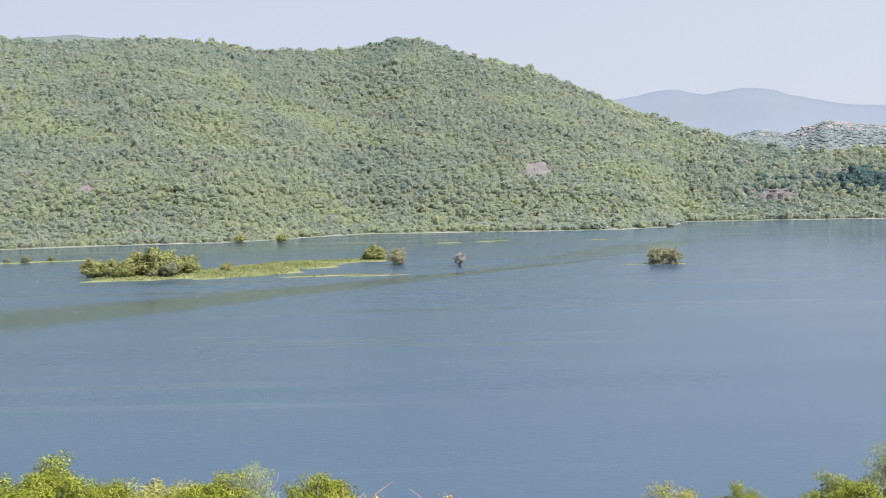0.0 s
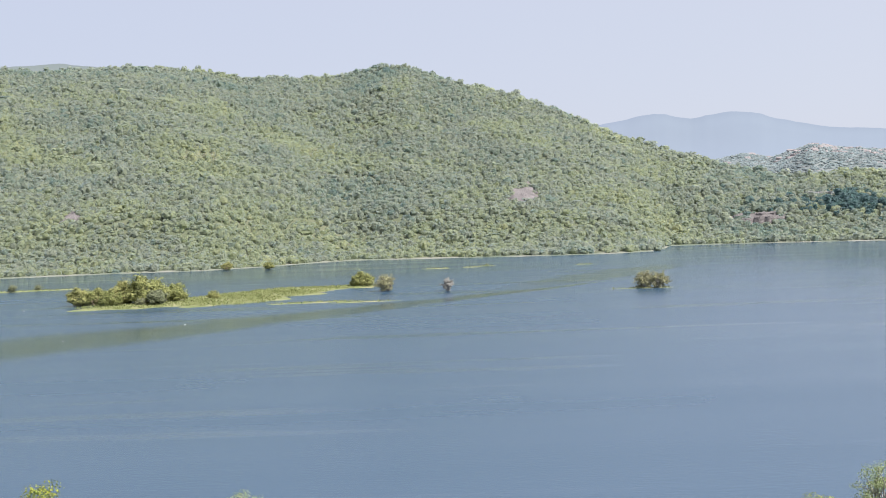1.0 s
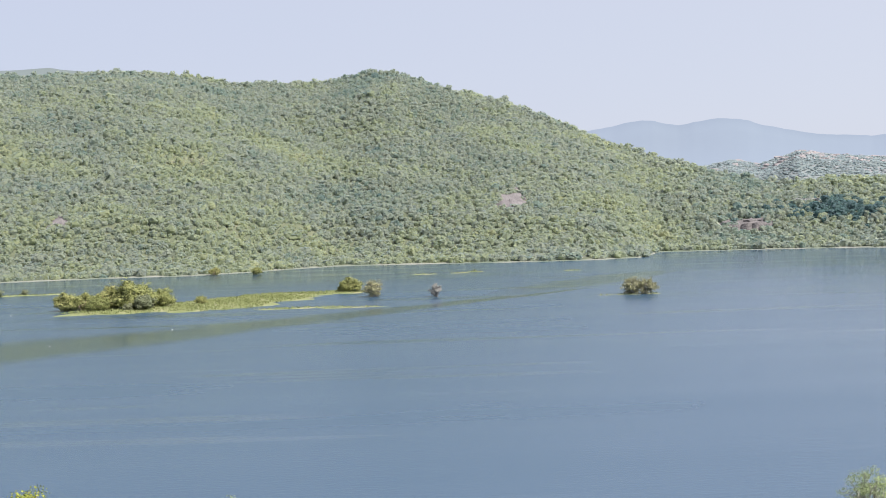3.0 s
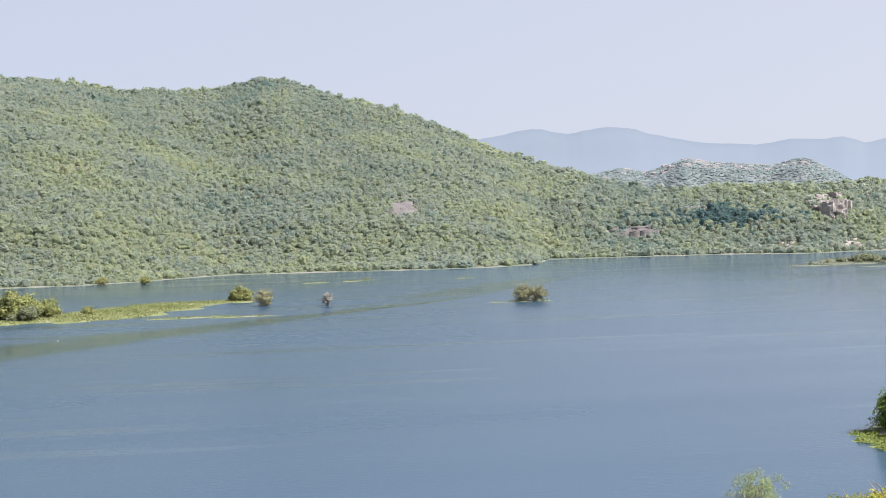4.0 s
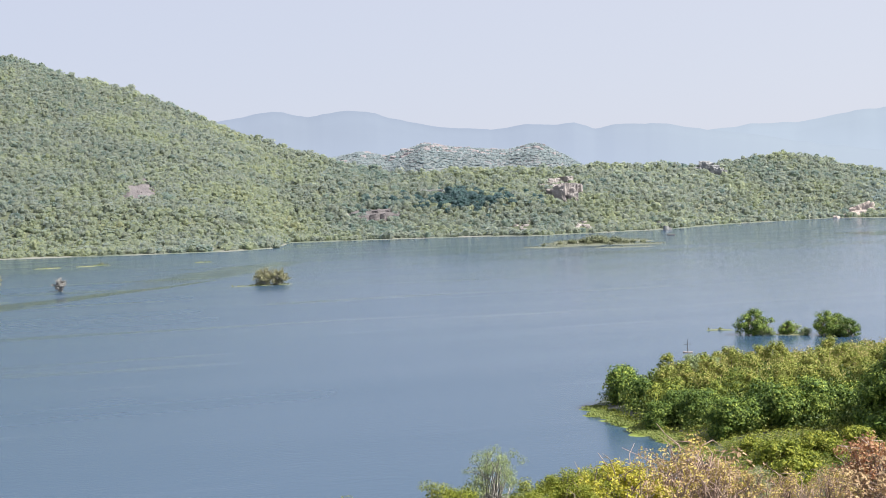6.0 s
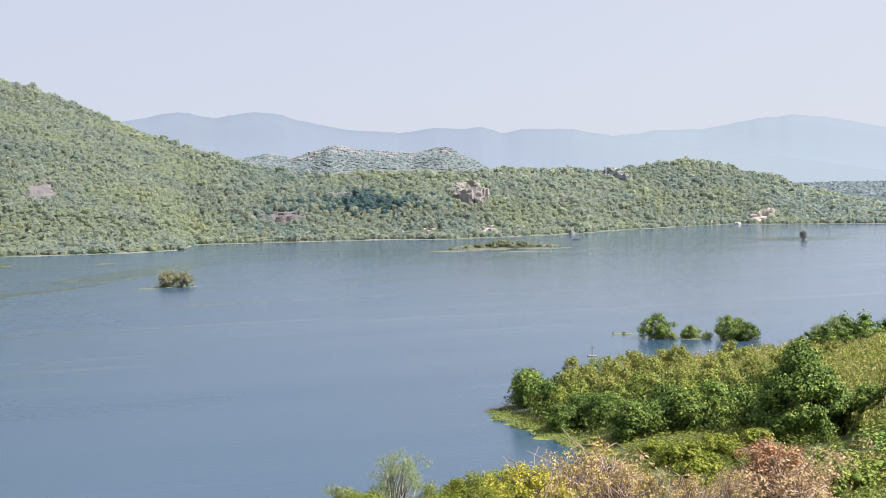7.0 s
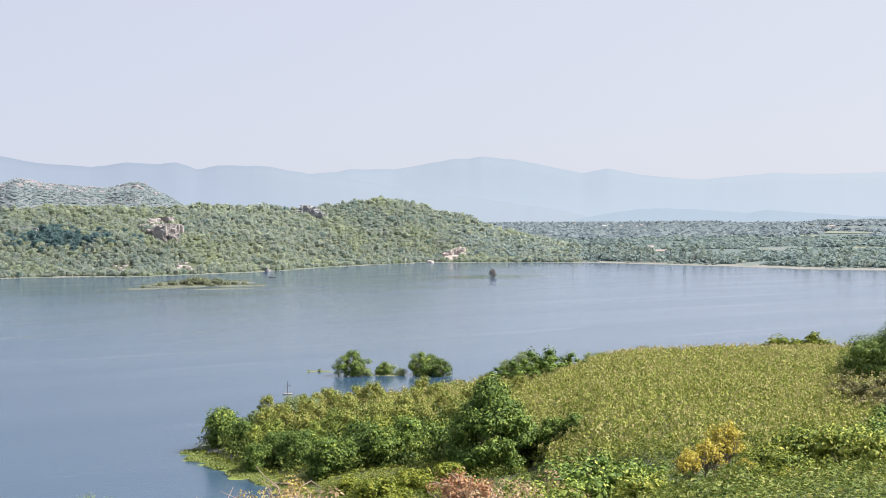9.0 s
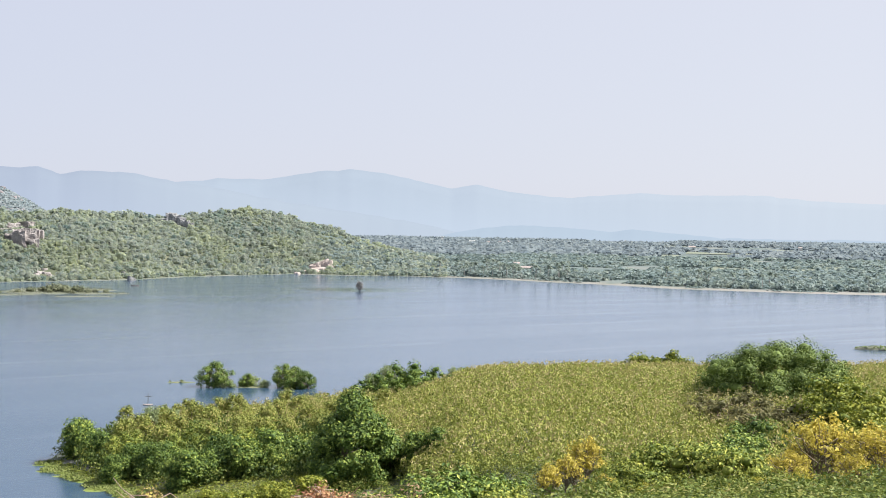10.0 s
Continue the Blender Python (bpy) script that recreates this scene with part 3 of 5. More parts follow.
def polar_sheet(azs, rs):
    a, r = np.meshgrid(np.radians(azs), rs, indexing="ij")
    x, y = r * np.sin(a), r * np.cos(a)
    m, k = a.shape
    i = np.arange(m * k).reshape(m, k)
    wrap = np.vstack([i, i[:1]]) if abs(azs[-1] - azs[0]) > 340 else i
    f = np.stack([wrap[:-1, :-1], wrap[1:, :-1], wrap[1:, 1:], wrap[:-1, 1:]], -1).reshape(-1, 4)
    return x.ravel(), y.ravel(), f


AZS = np.concatenate([np.arange(-180, -24, 6.0), np.arange(-24, 62, 0.4), np.arange(62, 179, 6.0)])
RS = np.concatenate([[0.001, 0.3, 1.5], np.arange(4, 120, 8), np.arange(120, 250, 6), np.arange(250, 440, 2.5), np.arange(440, 460, 10), np.arange(460, 1060, 60), np.arange(1060, 1340, 8), np.arange(1340, 2000, 20), np.arange(2000, 3300, 55), np.geomspace(3300, 4950, 10)])
gx, gy, gf = polar_sheet(AZS, RS)
tagged(add_mesh("ground", np.stack([gx, gy, terrain(gx, gy)], -1), gf, M_GROUND, True), "lake shore, wooded hills and dry grassy plain", "ground", kind="structure")

bx, by, bf = polar_sheet(np.arange(8.0, 26.0, 0.15), np.arange(2185, 3215, 14.0))
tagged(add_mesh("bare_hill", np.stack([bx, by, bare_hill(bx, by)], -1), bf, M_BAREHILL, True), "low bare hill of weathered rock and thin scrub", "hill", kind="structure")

wx, wy, wf = polar_sheet(np.arange(-180, 180, 5.0), np.concatenate([[1.0], np.geomspace(20, 2600, 24)]))
tagged(add_mesh("water", np.stack([wx, wy, np.zeros_like(wx)], -1), wf, M_WATER, True), "blue-grey reservoir water with fine wind ripples", "lake", kind="structure")


def range_backdrop(ob_name, rows, dist, mat, label, seed):
    """A far mountain range: a sloping, gullied face under a ridge line."""
    azs = np.arange(rows[0][0], rows[-1][0] + 0.01, 0.12)
    el = np.interp(azs, [q[0] for q in rows], [q[1] for q in rows])
    el = el + 0.05 * relief(azs * 40 + seed * 91, azs * 0, 22, 4)
    steps = np.linspace(0, 1, 9)
    a = np.radians(azs)[:, None]
    d = dist - 420 * (1 - steps)[None, :] + 5 * relief(azs[:, None] * 60 + steps[None, :] * 30, steps[None, :] * 120 + seed, 40, 3) * (1 - steps)
    top = EYE + dist * np.tan(np.radians(el))
    z = -10 + (top[:, None] + 10) * steps[None, :] ** 1.15
    v = np.stack([d * np.sin(a), d * np.cos(a), z], -1)
    back = np.stack([(dist + 60) * np.sin(a[:, 0]), (dist + 60) * np.cos(a[:, 0]), np.full(len(azs), -10.0)], -1)
    v = np.concatenate([v, back[:, None, :]], 1)
    i = np.arange(v.shape[0] * v.shape[1]).reshape(v.shape[:2])
    f = np.stack([i[:-1, :-1], i[1:, :-1], i[1:, 1:], i[:-1, 1:]], -1).reshape(-1, 4)
    return tagged(add_mesh(ob_name, v.reshape(-1, 3), f, mat, True), label, "mountains", kind="structure")


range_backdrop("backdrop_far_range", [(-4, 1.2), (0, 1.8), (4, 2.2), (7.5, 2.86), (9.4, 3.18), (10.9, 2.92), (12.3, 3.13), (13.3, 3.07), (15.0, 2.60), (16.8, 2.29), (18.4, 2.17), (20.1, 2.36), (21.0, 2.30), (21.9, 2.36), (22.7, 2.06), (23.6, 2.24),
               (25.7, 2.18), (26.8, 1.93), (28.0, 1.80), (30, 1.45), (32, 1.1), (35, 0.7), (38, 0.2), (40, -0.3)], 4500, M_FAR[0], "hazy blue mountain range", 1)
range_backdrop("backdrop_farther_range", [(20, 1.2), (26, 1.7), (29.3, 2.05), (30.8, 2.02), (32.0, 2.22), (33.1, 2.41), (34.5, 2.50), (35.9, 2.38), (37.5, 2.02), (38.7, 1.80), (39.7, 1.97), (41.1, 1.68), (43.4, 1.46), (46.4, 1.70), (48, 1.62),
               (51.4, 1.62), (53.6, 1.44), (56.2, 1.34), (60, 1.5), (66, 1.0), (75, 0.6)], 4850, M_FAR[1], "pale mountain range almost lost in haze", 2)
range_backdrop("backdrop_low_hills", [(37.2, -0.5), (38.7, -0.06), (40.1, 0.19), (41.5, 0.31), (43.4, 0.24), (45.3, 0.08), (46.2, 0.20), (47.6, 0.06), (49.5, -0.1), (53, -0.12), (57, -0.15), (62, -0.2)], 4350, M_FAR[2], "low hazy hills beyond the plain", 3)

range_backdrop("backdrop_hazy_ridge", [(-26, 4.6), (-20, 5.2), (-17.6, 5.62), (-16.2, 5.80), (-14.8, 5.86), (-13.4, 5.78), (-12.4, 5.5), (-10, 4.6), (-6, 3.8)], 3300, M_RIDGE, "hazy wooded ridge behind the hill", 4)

# ---- trees far off: woods of many crowns ----
def far_crown(rng, flakes=56, size=0.36, loose=0.38):
    """A small crown about 1 across and 1 high: a lumpy core under many leaf clumps. Returns triangles."""
    p = 0.8506508
    q = 0.5257311
    core = np.array([(-q, p, 0), (q, p, 0), (-q, -p, 0), (q, -p, 0), (0, -q, p), (0, q, p), (0, -q, -p), (0, q, -p), (p, 0, -q), (p, 0, q), (-p, 0, -q), (-p, 0, q)])
    cf = np.array([(0, 11, 5), (0, 5, 1), (0, 1, 7), (0, 7, 10), (0, 10, 11), (1, 5, 9), (5, 11, 4), (11, 10, 2), (10, 7, 6), (7, 1, 8), (3, 9, 4), (3, 4, 2), (3, 2, 6), (3, 6, 8), (3, 8, 9), (4, 9, 5), (2, 4, 11), (6, 2, 10), (8, 6, 7), (9, 8, 1)])
    core = core * (0.27 + 0.19 * rng.rand(12, 1)) * (1, 1, 1.05) + (0, 0, 0.46)
    heads = rng.normal(size=(6, 3))
    heads /= np.linalg.norm(heads, axis=1)[:, None]
    heads[:, 2] = np.abs(heads[:, 2]) * 0.8
    d = rng.normal(size=(flakes, 3))
    d /= np.linalg.norm(d, axis=1)[:, None]
    d[:, 2] = np.where(d[:, 2] < -0.5, -d[:, 2], d[:, 2])
    bulge = np.max(d @ heads.T, axis=1)
    reach = 0.40 * (0.80 + 0.36 * np.clip(bulge, 0, 1) ** 3 + 0.09 * rng.normal(size=flakes))
    c = d * reach[:, None] * (1, 1, 1.02) + (0, 0, 0.52)
    nrm = d + loose * rng.normal(size=(flakes, 3))
    nrm /= np.linalg.norm(nrm, axis=1)[:, None]
    t = np.cross(nrm, rng.normal(size=(flakes, 3)))
    t /= np.linalg.norm(t, axis=1)[:, None]
    b = np.cross(nrm, t)
    s = size * (0.6 + 0.6 * rng.rand(flakes, 1))
    tri = np.stack([c + t * s * 0.55, c - t * s * 0.3 + b * s * 0.5, c - t * s * 0.3 - b * s * 0.5], 1).reshape(-1, 3)
    return np.concatenate([core, tri]), np.concatenate([cf, np.arange(flakes * 3).reshape(-1, 3) + 12])


def sprig(rng, flakes=70, size=0.17):
    """A young tree or shrub as a loose upright spray of leaves, with nothing solid inside. Returns triangles."""
    a, u = rng.rand(flakes) * 2 * np.pi, np.sqrt(rng.rand(flakes))
    h = 0.15 + 0.85 * rng.rand(flakes) ** 0.7
    reach = 0.5 * u * (1.15 - 0.55 * h)
    c = np.stack([np.cos(a) * reach, np.sin(a) * reach, h], -1)
    nrm = np.stack([np.cos(a), np.sin(a), 0.5 + 0 * a], -1) + 0.8 * rng.normal(size=(flakes, 3))
    nrm /= np.linalg.norm(nrm, axis=1)[:, None]
    t = np.cross(nrm, rng.normal(size=(flakes, 3))) + (0, 0, -0.5)
    t /= np.linalg.norm(t, axis=1)[:, None]
    b = np.cross(nrm, t)
    s = size * (0.6 + 0.7 * rng.rand(flakes, 1))
    tri = np.stack([c - t * s * 0.5, c + t * s * 0.2 + b * s * 0.42, c + t * s * 0.6 - b * s * 0.25], 1).reshape(-1, 3)
    return tri, np.arange(flakes * 3).reshape(-1, 3)


def woods(ob_name, places, widths, heights, tints, crowns, mat, label, category, seed):
    """One object of many crowns, for woods whose trees nobody could count."""
    rng = np.random.RandomState(seed)
    which = rng.randint(0, len(crowns), len(places))
    turn = rng.rand(len(places)) * 2 * np.pi
    vs, fs, ts, at = [], [], [], 0
    for k, (cv, cf) in enumerate(crowns):
        m = which == k
        if not m.any():
            continue
        c, s = np.cos(turn[m])[:, None], np.sin(turn[m])[:, None]
        x = (cv[None, :, 0] * c - cv[None, :, 1] * s) * widths[m][:, None] + places[m][:, 0:1]
        y = (cv[None, :, 0] * s + cv[None, :, 1] * c) * widths[m][:, None] + places[m][:, 1:2]
        z = cv[None, :, 2] * heights[m][:, None] + places[m][:, 2:3]
        n = int(m.sum())
        vs.append(np.stack([x, y, z], -1).reshape(-1, 3))
        fs.append((cf[None] + (np.arange(n) * len(cv))[:, None, None] + at).reshape(-1, 3))
        ts.append(np.repeat(tints[m], len(cf)))
        at += n * len(cv)
    return tagged(add_mesh(ob_name, np.concatenate(vs), np.concatenate(fs), mat, False, tint=np.concatenate(ts)), label, category, kind="stuff")


def scatter(x0, x1, y0, y1, step, seed):
    rng = np.random.RandomState(seed)
    gx, gy = np.meshgrid(np.arange(x0, x1, step), np.arange(y0, y1, step))
    return gx.ravel() + rng.uniform(-0.48, 0.48, gx.size) * step, gy.ravel() + rng.uniform(-0.48, 0.48, gx.size) * step


CROWNS = [far_crown(np.random.RandomState(40 + k), 30, 0.32, 0.42) for k in range(18)]

# bare places in the woods: bearing, height in degrees, radius in metres, and how many rocks lie there
BARE = {
    "patch": (3.95, -0.10, 20, 9), "left_patch": (-14.4, -0.25, 12, 3), "ledge": (13.6, -1.28, 17, 0), "upper_ledge": (16.5, -0.28, 13, 0), "cliff": (21.2, -0.62, 20, 0),
    "grey_top": (27.5, 0.12, 21, 0), "sand_face": (33.3, -1.66, 28, 0), "shore_rocks": (19.7, -1.95, 22, 10), "shore_rocks_b": (22.3, -1.98, 20, 9), "shore_point": (7.0, -2.40, 9, 4), "white_rocks": (25.3, -2.0, 10, 0),
}
BARE_AT = {k: spot(v[0], v[1]) for k, v in BARE.items()}

hx, hy = scatter(-720, 1250, 1000, 1900, 5.4, 7)
haz, hr = np.degrees(np.arctan2(hx, hy)), np.hypot(hx, hy)
hz = land(hx, hy)
slack = 3 * relief(hx, hy, 15, 2)
keep = (haz > -19.6) & (haz < 38.5) & (hr > table(haz, FAR_SHORE) - 2 + 5 * relief(hx, hy, 40, 2)) & (hz > 0.45) & (hr < table(haz, RIDGE) + 14)
for key, (ax, ay, az_) in BARE_AT.items():
    ar = math.hypot(ax, ay)
    ahead, across = (hx * ax + hy * ay) / ar - ar, (hx * ay - hy * ax) / ar
    long = 0.5 if "patch" in key else 1.0
    keep &= np.hypot(across, np.where(ahead < 0, ahead * 0.38, ahead * long)) > BARE[key][2] * 0.5 + 1.6 * slack
rng = np.random.RandomState(11)
hx, hy, hz = hx[keep], hy[keep], hz[keep]
hn = len(hx)
grove = relief(hx, hy, 45, 3)
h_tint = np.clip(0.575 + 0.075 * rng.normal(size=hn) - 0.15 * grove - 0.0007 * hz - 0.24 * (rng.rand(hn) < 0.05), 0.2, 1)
haz, hel = np.degrees(np.arctan2(hx, hy)), np.degrees(np.arctan2(hz + 4 - EYE, np.hypot(hx, hy)))
h_tint = np.where(haz > 11.5, np.clip(h_tint - 0.05 - 0.20 * (rng.rand(hn) < 0.10), 0.16, 1), h_tint)
shady = 1 - np.hypot((haz - 17.6) / 2.6, (hel + 0.55) / 0.42) + 0.5 * relief(hx, hy, 30, 2)      # a grove of evergreens on the low ridge
h_tint = np.where(shady + 0.30 * rng.normal(size=hn) > 0.2, h_tint * 0.3 - 0.30, h_tint)
big = 1 + 0.45 * (rng.rand(hn) < 0.06) + 0.35 * (np.hypot(hx, hy) > table(haz, RIDGE) - 25) * (rng.rand(hn) < 0.25)
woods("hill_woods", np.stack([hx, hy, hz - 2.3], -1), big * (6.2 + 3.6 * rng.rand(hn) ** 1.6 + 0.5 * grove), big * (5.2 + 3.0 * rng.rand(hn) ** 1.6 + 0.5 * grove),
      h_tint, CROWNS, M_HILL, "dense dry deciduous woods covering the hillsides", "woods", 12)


# ---- things ----
def thing(ob_name, m, label, category, group=""):
    ob = new(ob_name)
    ob.matrix_world = m
    return tagged(ob, label, category, group)


def tube(path, radii, sides=6):
    """A tapered limb along a path of points."""
    path = np.asarray(path, dtype=float)
    rings = []
    for k, p in enumerate(path):
        d = path[min(k + 1, len(path) - 1)] - path[max(k - 1, 0)]
        d = d / (np.linalg.norm(d) + 1e-9)
        a = np.cross(d, (0.31, 0.95, 0.05))
        a /= np.linalg.norm(a) + 1e-9
        b = np.cross(d, a)
        t = np.arange(sides) * 2 * np.pi / sides
        rings.append(p + radii[k] * (np.cos(t)[:, None] * a + np.sin(t)[:, None] * b))
    v = np.concatenate(rings)
    f = []
    for k in range(len(path) - 1):
        for j in range(sides):
            f.append((k * sides + j, k * sides + (j + 1) % sides, (k + 1) * sides + (j + 1) % sides, (k + 1) * sides + j))
    return v, np.array(f)


def leaf_quads(rng, centres, outward, length, slim=0.5, droop=0.0, loose=0.7):
    """A pointed leaf (or small spray of leaves) at each centre."""
    n = len(centres)
    nrm = outward + loose * rng.normal(size=(n, 3)) + (0, 0, 0.25)
    nrm /= np.linalg.norm(nrm, axis=1)[:, None] + 1e-9
    t = np.cross(nrm, rng.normal(size=(n, 3)))
    t[:, 2] -= droop
    t /= np.linalg.norm(t, axis=1)[:, None] + 1e-9
    b = np.cross(nrm, t)
    s = length * (0.6 + 0.8 * rng.rand(n, 1))
    fold = nrm * s * 0.10
    v = np.stack([centres - t * s * 0.5, centres + b * s * slim * 0.5 + fold, centres + t * s * 0.5, centres - b * s * slim * 0.5 + fold], 1).reshape(-1, 3)
    return v, np.arange(4 * n).reshape(-1, 4)


def lumps(rng, centres, radii):
    """The dense hearts of leaf clumps: small uneven rounded lumps."""
    g = np.array([(x, y, z) for x in (-1, 0, 1) for y in (-1, 0, 1) for z in (-1, 0, 1) if (x, y, z) != (0, 0, 0)], dtype=float)
    at = {tuple(q): k for k, q in enumerate(g.astype(int))}
    f = []
    for axis in range(3):
        for side in (-1, 1):
            for a in (-1, 0):
                for b in (-1, 0):
                    ring = []
                    for da, db in ((0, 0), (1, 0), (1, 1), (0, 1)):
                        q = [0, 0, 0]
                        q[axis], q[(axis + 1) % 3], q[(axis + 2) % 3] = side, a + da, b + db
                        ring.append(at[tuple(q)])
                    f.append(ring if side > 0 else ring[::-1])
    g = g / np.linalg.norm(g, axis=1)[:, None]
    n = len(centres)
    v = g[None] * (radii[:, None, None] * (0.8 + 0.4 * rng.rand(n, len(g), 1))) * (1, 1, 0.75) + centres[:, None, :]
    v[:, :, 2] = np.maximum(v[:, :, 2], 0.02)
    return v.reshape(-1, 3), (np.array(f)[None] + (np.arange(n) * len(g))[:, None, None]).reshape(-1, 4)


def plant(ob_name, seed, height, width, low, clumps, per, leaf, mat, bark, label, category, group="", slim=0.55, droop=0.0, lump=0.20, stems=1, twigs=0, fill=0.55, flat=1.0, loose=0.48, rag=0.16, heart=0.0, thick=1.0, inner=True, taper=0.0, stray=0.6):
    """A tree or shrub about its own foot: tapered trunk with limbs, and a crown of leaf clumps with gaps between them."""
    rng = np.random.RandomState(seed)
    root = thing(ob_name, Matrix.Identity(4), label, category, group)
    d = rng.normal(size=(clumps, 3))
    d /= np.linalg.norm(d, axis=1)[:, None]
    if low > 0:
        d[:, 2] = np.where(d[:, 2] < -0.45, -d[:, 2], d[:, 2])
    reach = (fill + (1 - fill) * rng.rand(clumps) ** 0.5) * (1 + rag * rng.normal(size=clumps))
    mid = height * (low + 1) / 2
    half = height * (1 - low) / 2
    c = d * reach[:, None] * (width / 2 * (1 - lump * 0.7), width / 2 * (1 - lump * 0.7), half * (1 - lump * 0.6) * flat) + (0, 0, mid)
    c[:, 2] = np.maximum(c[:, 2], height * (0.03 + 0.12 * rng.rand(clumps)))
    c[:, :2] *= (1 - taper * np.clip(c[:, 2] / height, 0, 1) ** 1.2)[:, None]
    rad = width * lump * (0.7 + 0.6 * rng.rand(clumps))
    n = clumps * per
    k = np.repeat(np.arange(clumps), per)
    o = rng.normal(size=(n, 3))
    o /= np.linalg.norm(o, axis=1)[:, None]
    at = c[k] + o * (rad[k] * (0.45 + stray * rng.rand(n)))[:, None] * (1, 1, 0.75)
    at[:, 2] = np.maximum(at[:, 2], 0.05)
    if heart > 0:
        at = at + o * (rad[k] * 0.12)[:, None]
        loose, leaf = loose * 0.8, leaf * 1.15
    lv, lf = leaf_quads(rng, at, o * 1.0 + 0.25 * d[k] + (0, 0, 0.15), leaf, slim, droop, loose)
    m_in = clumps * 9      # larger leaves deeper inside, which close the crown
    ki = rng.randint(0, clumps, m_in)
    ci = (c[ki] - (0, 0, mid)) * 0.70 + (0, 0, mid) + rng.normal(size=(m_in, 3)) * rad[ki][:, None] * 0.4
    ci[:, 2] = np.maximum(ci[:, 2], 0.1)
    rounded = np.zeros(len(lf), dtype=bool)
    if heart > 0:
        hv, hf = lumps(rng, c - d * (rad * 0.15)[:, None], rad * heart)
        lv, lf = join([(lv, lf), (hv, hf)])
        rounded = np.concatenate([rounded, np.ones(len(hf), dtype=bool)])
    elif per > 25 and inner:
        lv, lf = join([(lv, lf), leaf_quads(rng, ci, d[ki], leaf * 1.6, 0.8)])
        rounded = np.zeros(len(lf), dtype=bool)
    base_r = 0.022 * height + 0.008 * width
    for s in range(stems):
        foot = np.array([0.12 * width * rng.normal(), 0.12 * width * rng.normal(), -0.3]) if stems > 1 else np.array([0, 0, -0.4])
        head = np.array([foot[0] + 0.08 * width * rng.normal(), foot[1] + 0.08 * width * rng.normal(), max(height * low * 1.15, height * 0.30)])
        bend = (foot + head) / 2 + rng.normal(size=3) * 0.03 * height * (1, 1, 0)
        r0 = base_r / math.sqrt(stems)
        trunk = add_mesh("trunk", *tube([foot, bend, head], [r0 * 1.25, r0, r0 * 0.8], 7), bark, True, root)
        limbs = []
        for tip in c[rng.permutation(clumps)[: max(4, min(clumps, 9))]]:
            knee = head * 0.5 + tip * 0.5 + np.array([0, 0, 0.08 * height]) + rng.normal(size=3) * 0.04 * height
            limbs.append(tube([head - (0, 0, 0.1 * height * rng.rand()), knee, tip], [r0 * 0.55, r0 * 0.35, r0 * 0.12], 5))
        tagged(add_mesh("branchwork", *join(limbs), bark, True, trunk), kind="stuff")
    fine = []
    for s in range(twigs):
        tip = c[rng.randint(clumps)]
        start = tip * 0.55 + np.array([0, 0, height * max(low, 0.2)]) * 0.45 + rng.normal(size=3) * (0.07 * width, 0.07 * width, 0.04 * height)
        end = tip + rng.normal(size=3) * (0.16 * width, 0.16 * width, 0.07 * height)
        knee = start * 0.5 + end * 0.5 + rng.normal(size=3) * 0.09 * width
        fine.append(tube([start, knee, (knee + end) / 2 + rng.normal(size=3) * 0.05 * width, end], [base_r * thick * q for q in (0.28, 0.20, 0.13, 0.06)], 4))
    if fine:
        tagged(add_mesh("twigwork", *join(fine), bark, True, root), kind="stuff")
    add_mesh("crown", lv, lf, mat, rounded, root)
    return root


def stand(ob, az, r, scale=1.0, turn=0.0, z=None, tall=1.0):
    """Where a plant stands: bearing and distance from the viewpoint, on the ground."""
    x, y, _ = polar(az, r)
    return pose(x, y, float(land(x, y)) if z is None else z, 0, 0, turn) @ Matrix.Diagonal((scale, scale, scale * tall, 1))


def plant_rows(template, rows, z=None):
    """rows: bearing, distance, scale, turn. The template takes the first place, copies the rest."""
    for k, (az, r, scale, turn) in enumerate(rows):
        m = stand(template, az, r, scale, turn, z)
        if k == 0:
            first = m
        else:
            copy_thing(template, m)
    template.matrix_basis = first


def spread_rows(seed, n, az0, az1, r0, r1, s0, s1):
    rng = np.random.RandomState(seed)
    a = az0 + (az1 - az0) * (np.arange(n) + rng.rand(n)) / n
    return [(float(a[k]), float(rng.uniform(r0, r1)), float(rng.uniform(s0, s1)), float(rng.uniform(0, 360))) for k in range(n)]


def topped(height, rows):
    """rows: bearing, distance, how far below the eye's level the top shows (degrees), turn."""
    return [(az, r, (EYE + r * math.tan(radians(el)) - ground_at(az, r)) / height, turn) for az, r, el, turn in rows]


# -- the wooded point of land across the inlet --
plant_rows(plant("tree", 101, 9.5, 8.5, -0.1, 60, 105, 0.50, M_DARK, M_BARK, "dark green leafy tree at the water's edge", "tree", "trees on the point", lump=0.19, heart=0.42),
           [(23.65, 300, 0.9, 0), (24.4, 292, 0.72, 70)] + spread_rows(1, 5, 24.8, 27.6, 271, 282, 0.55, 0.85) + spread_rows(21, 10, 27.8, 33.8, 256, 268, 0.58, 0.86) + [(31.3, 264, 0.92, 40), (36.2, 254, 0.85, 20), (37.4, 250, 0.72, 90), (38.3, 246, 0.6, 10)])
plant_rows(plant("tree", 102, 9.0, 9.0, -0.1, 54, 95, 0.50, M_GREEN, M_BARK, "mid green bushy tree", "tree", "trees on the point", lump=0.18, heart=0.42),
           spread_rows(2, 7, 24.6, 32.0, 280, 290, 0.6, 0.82))
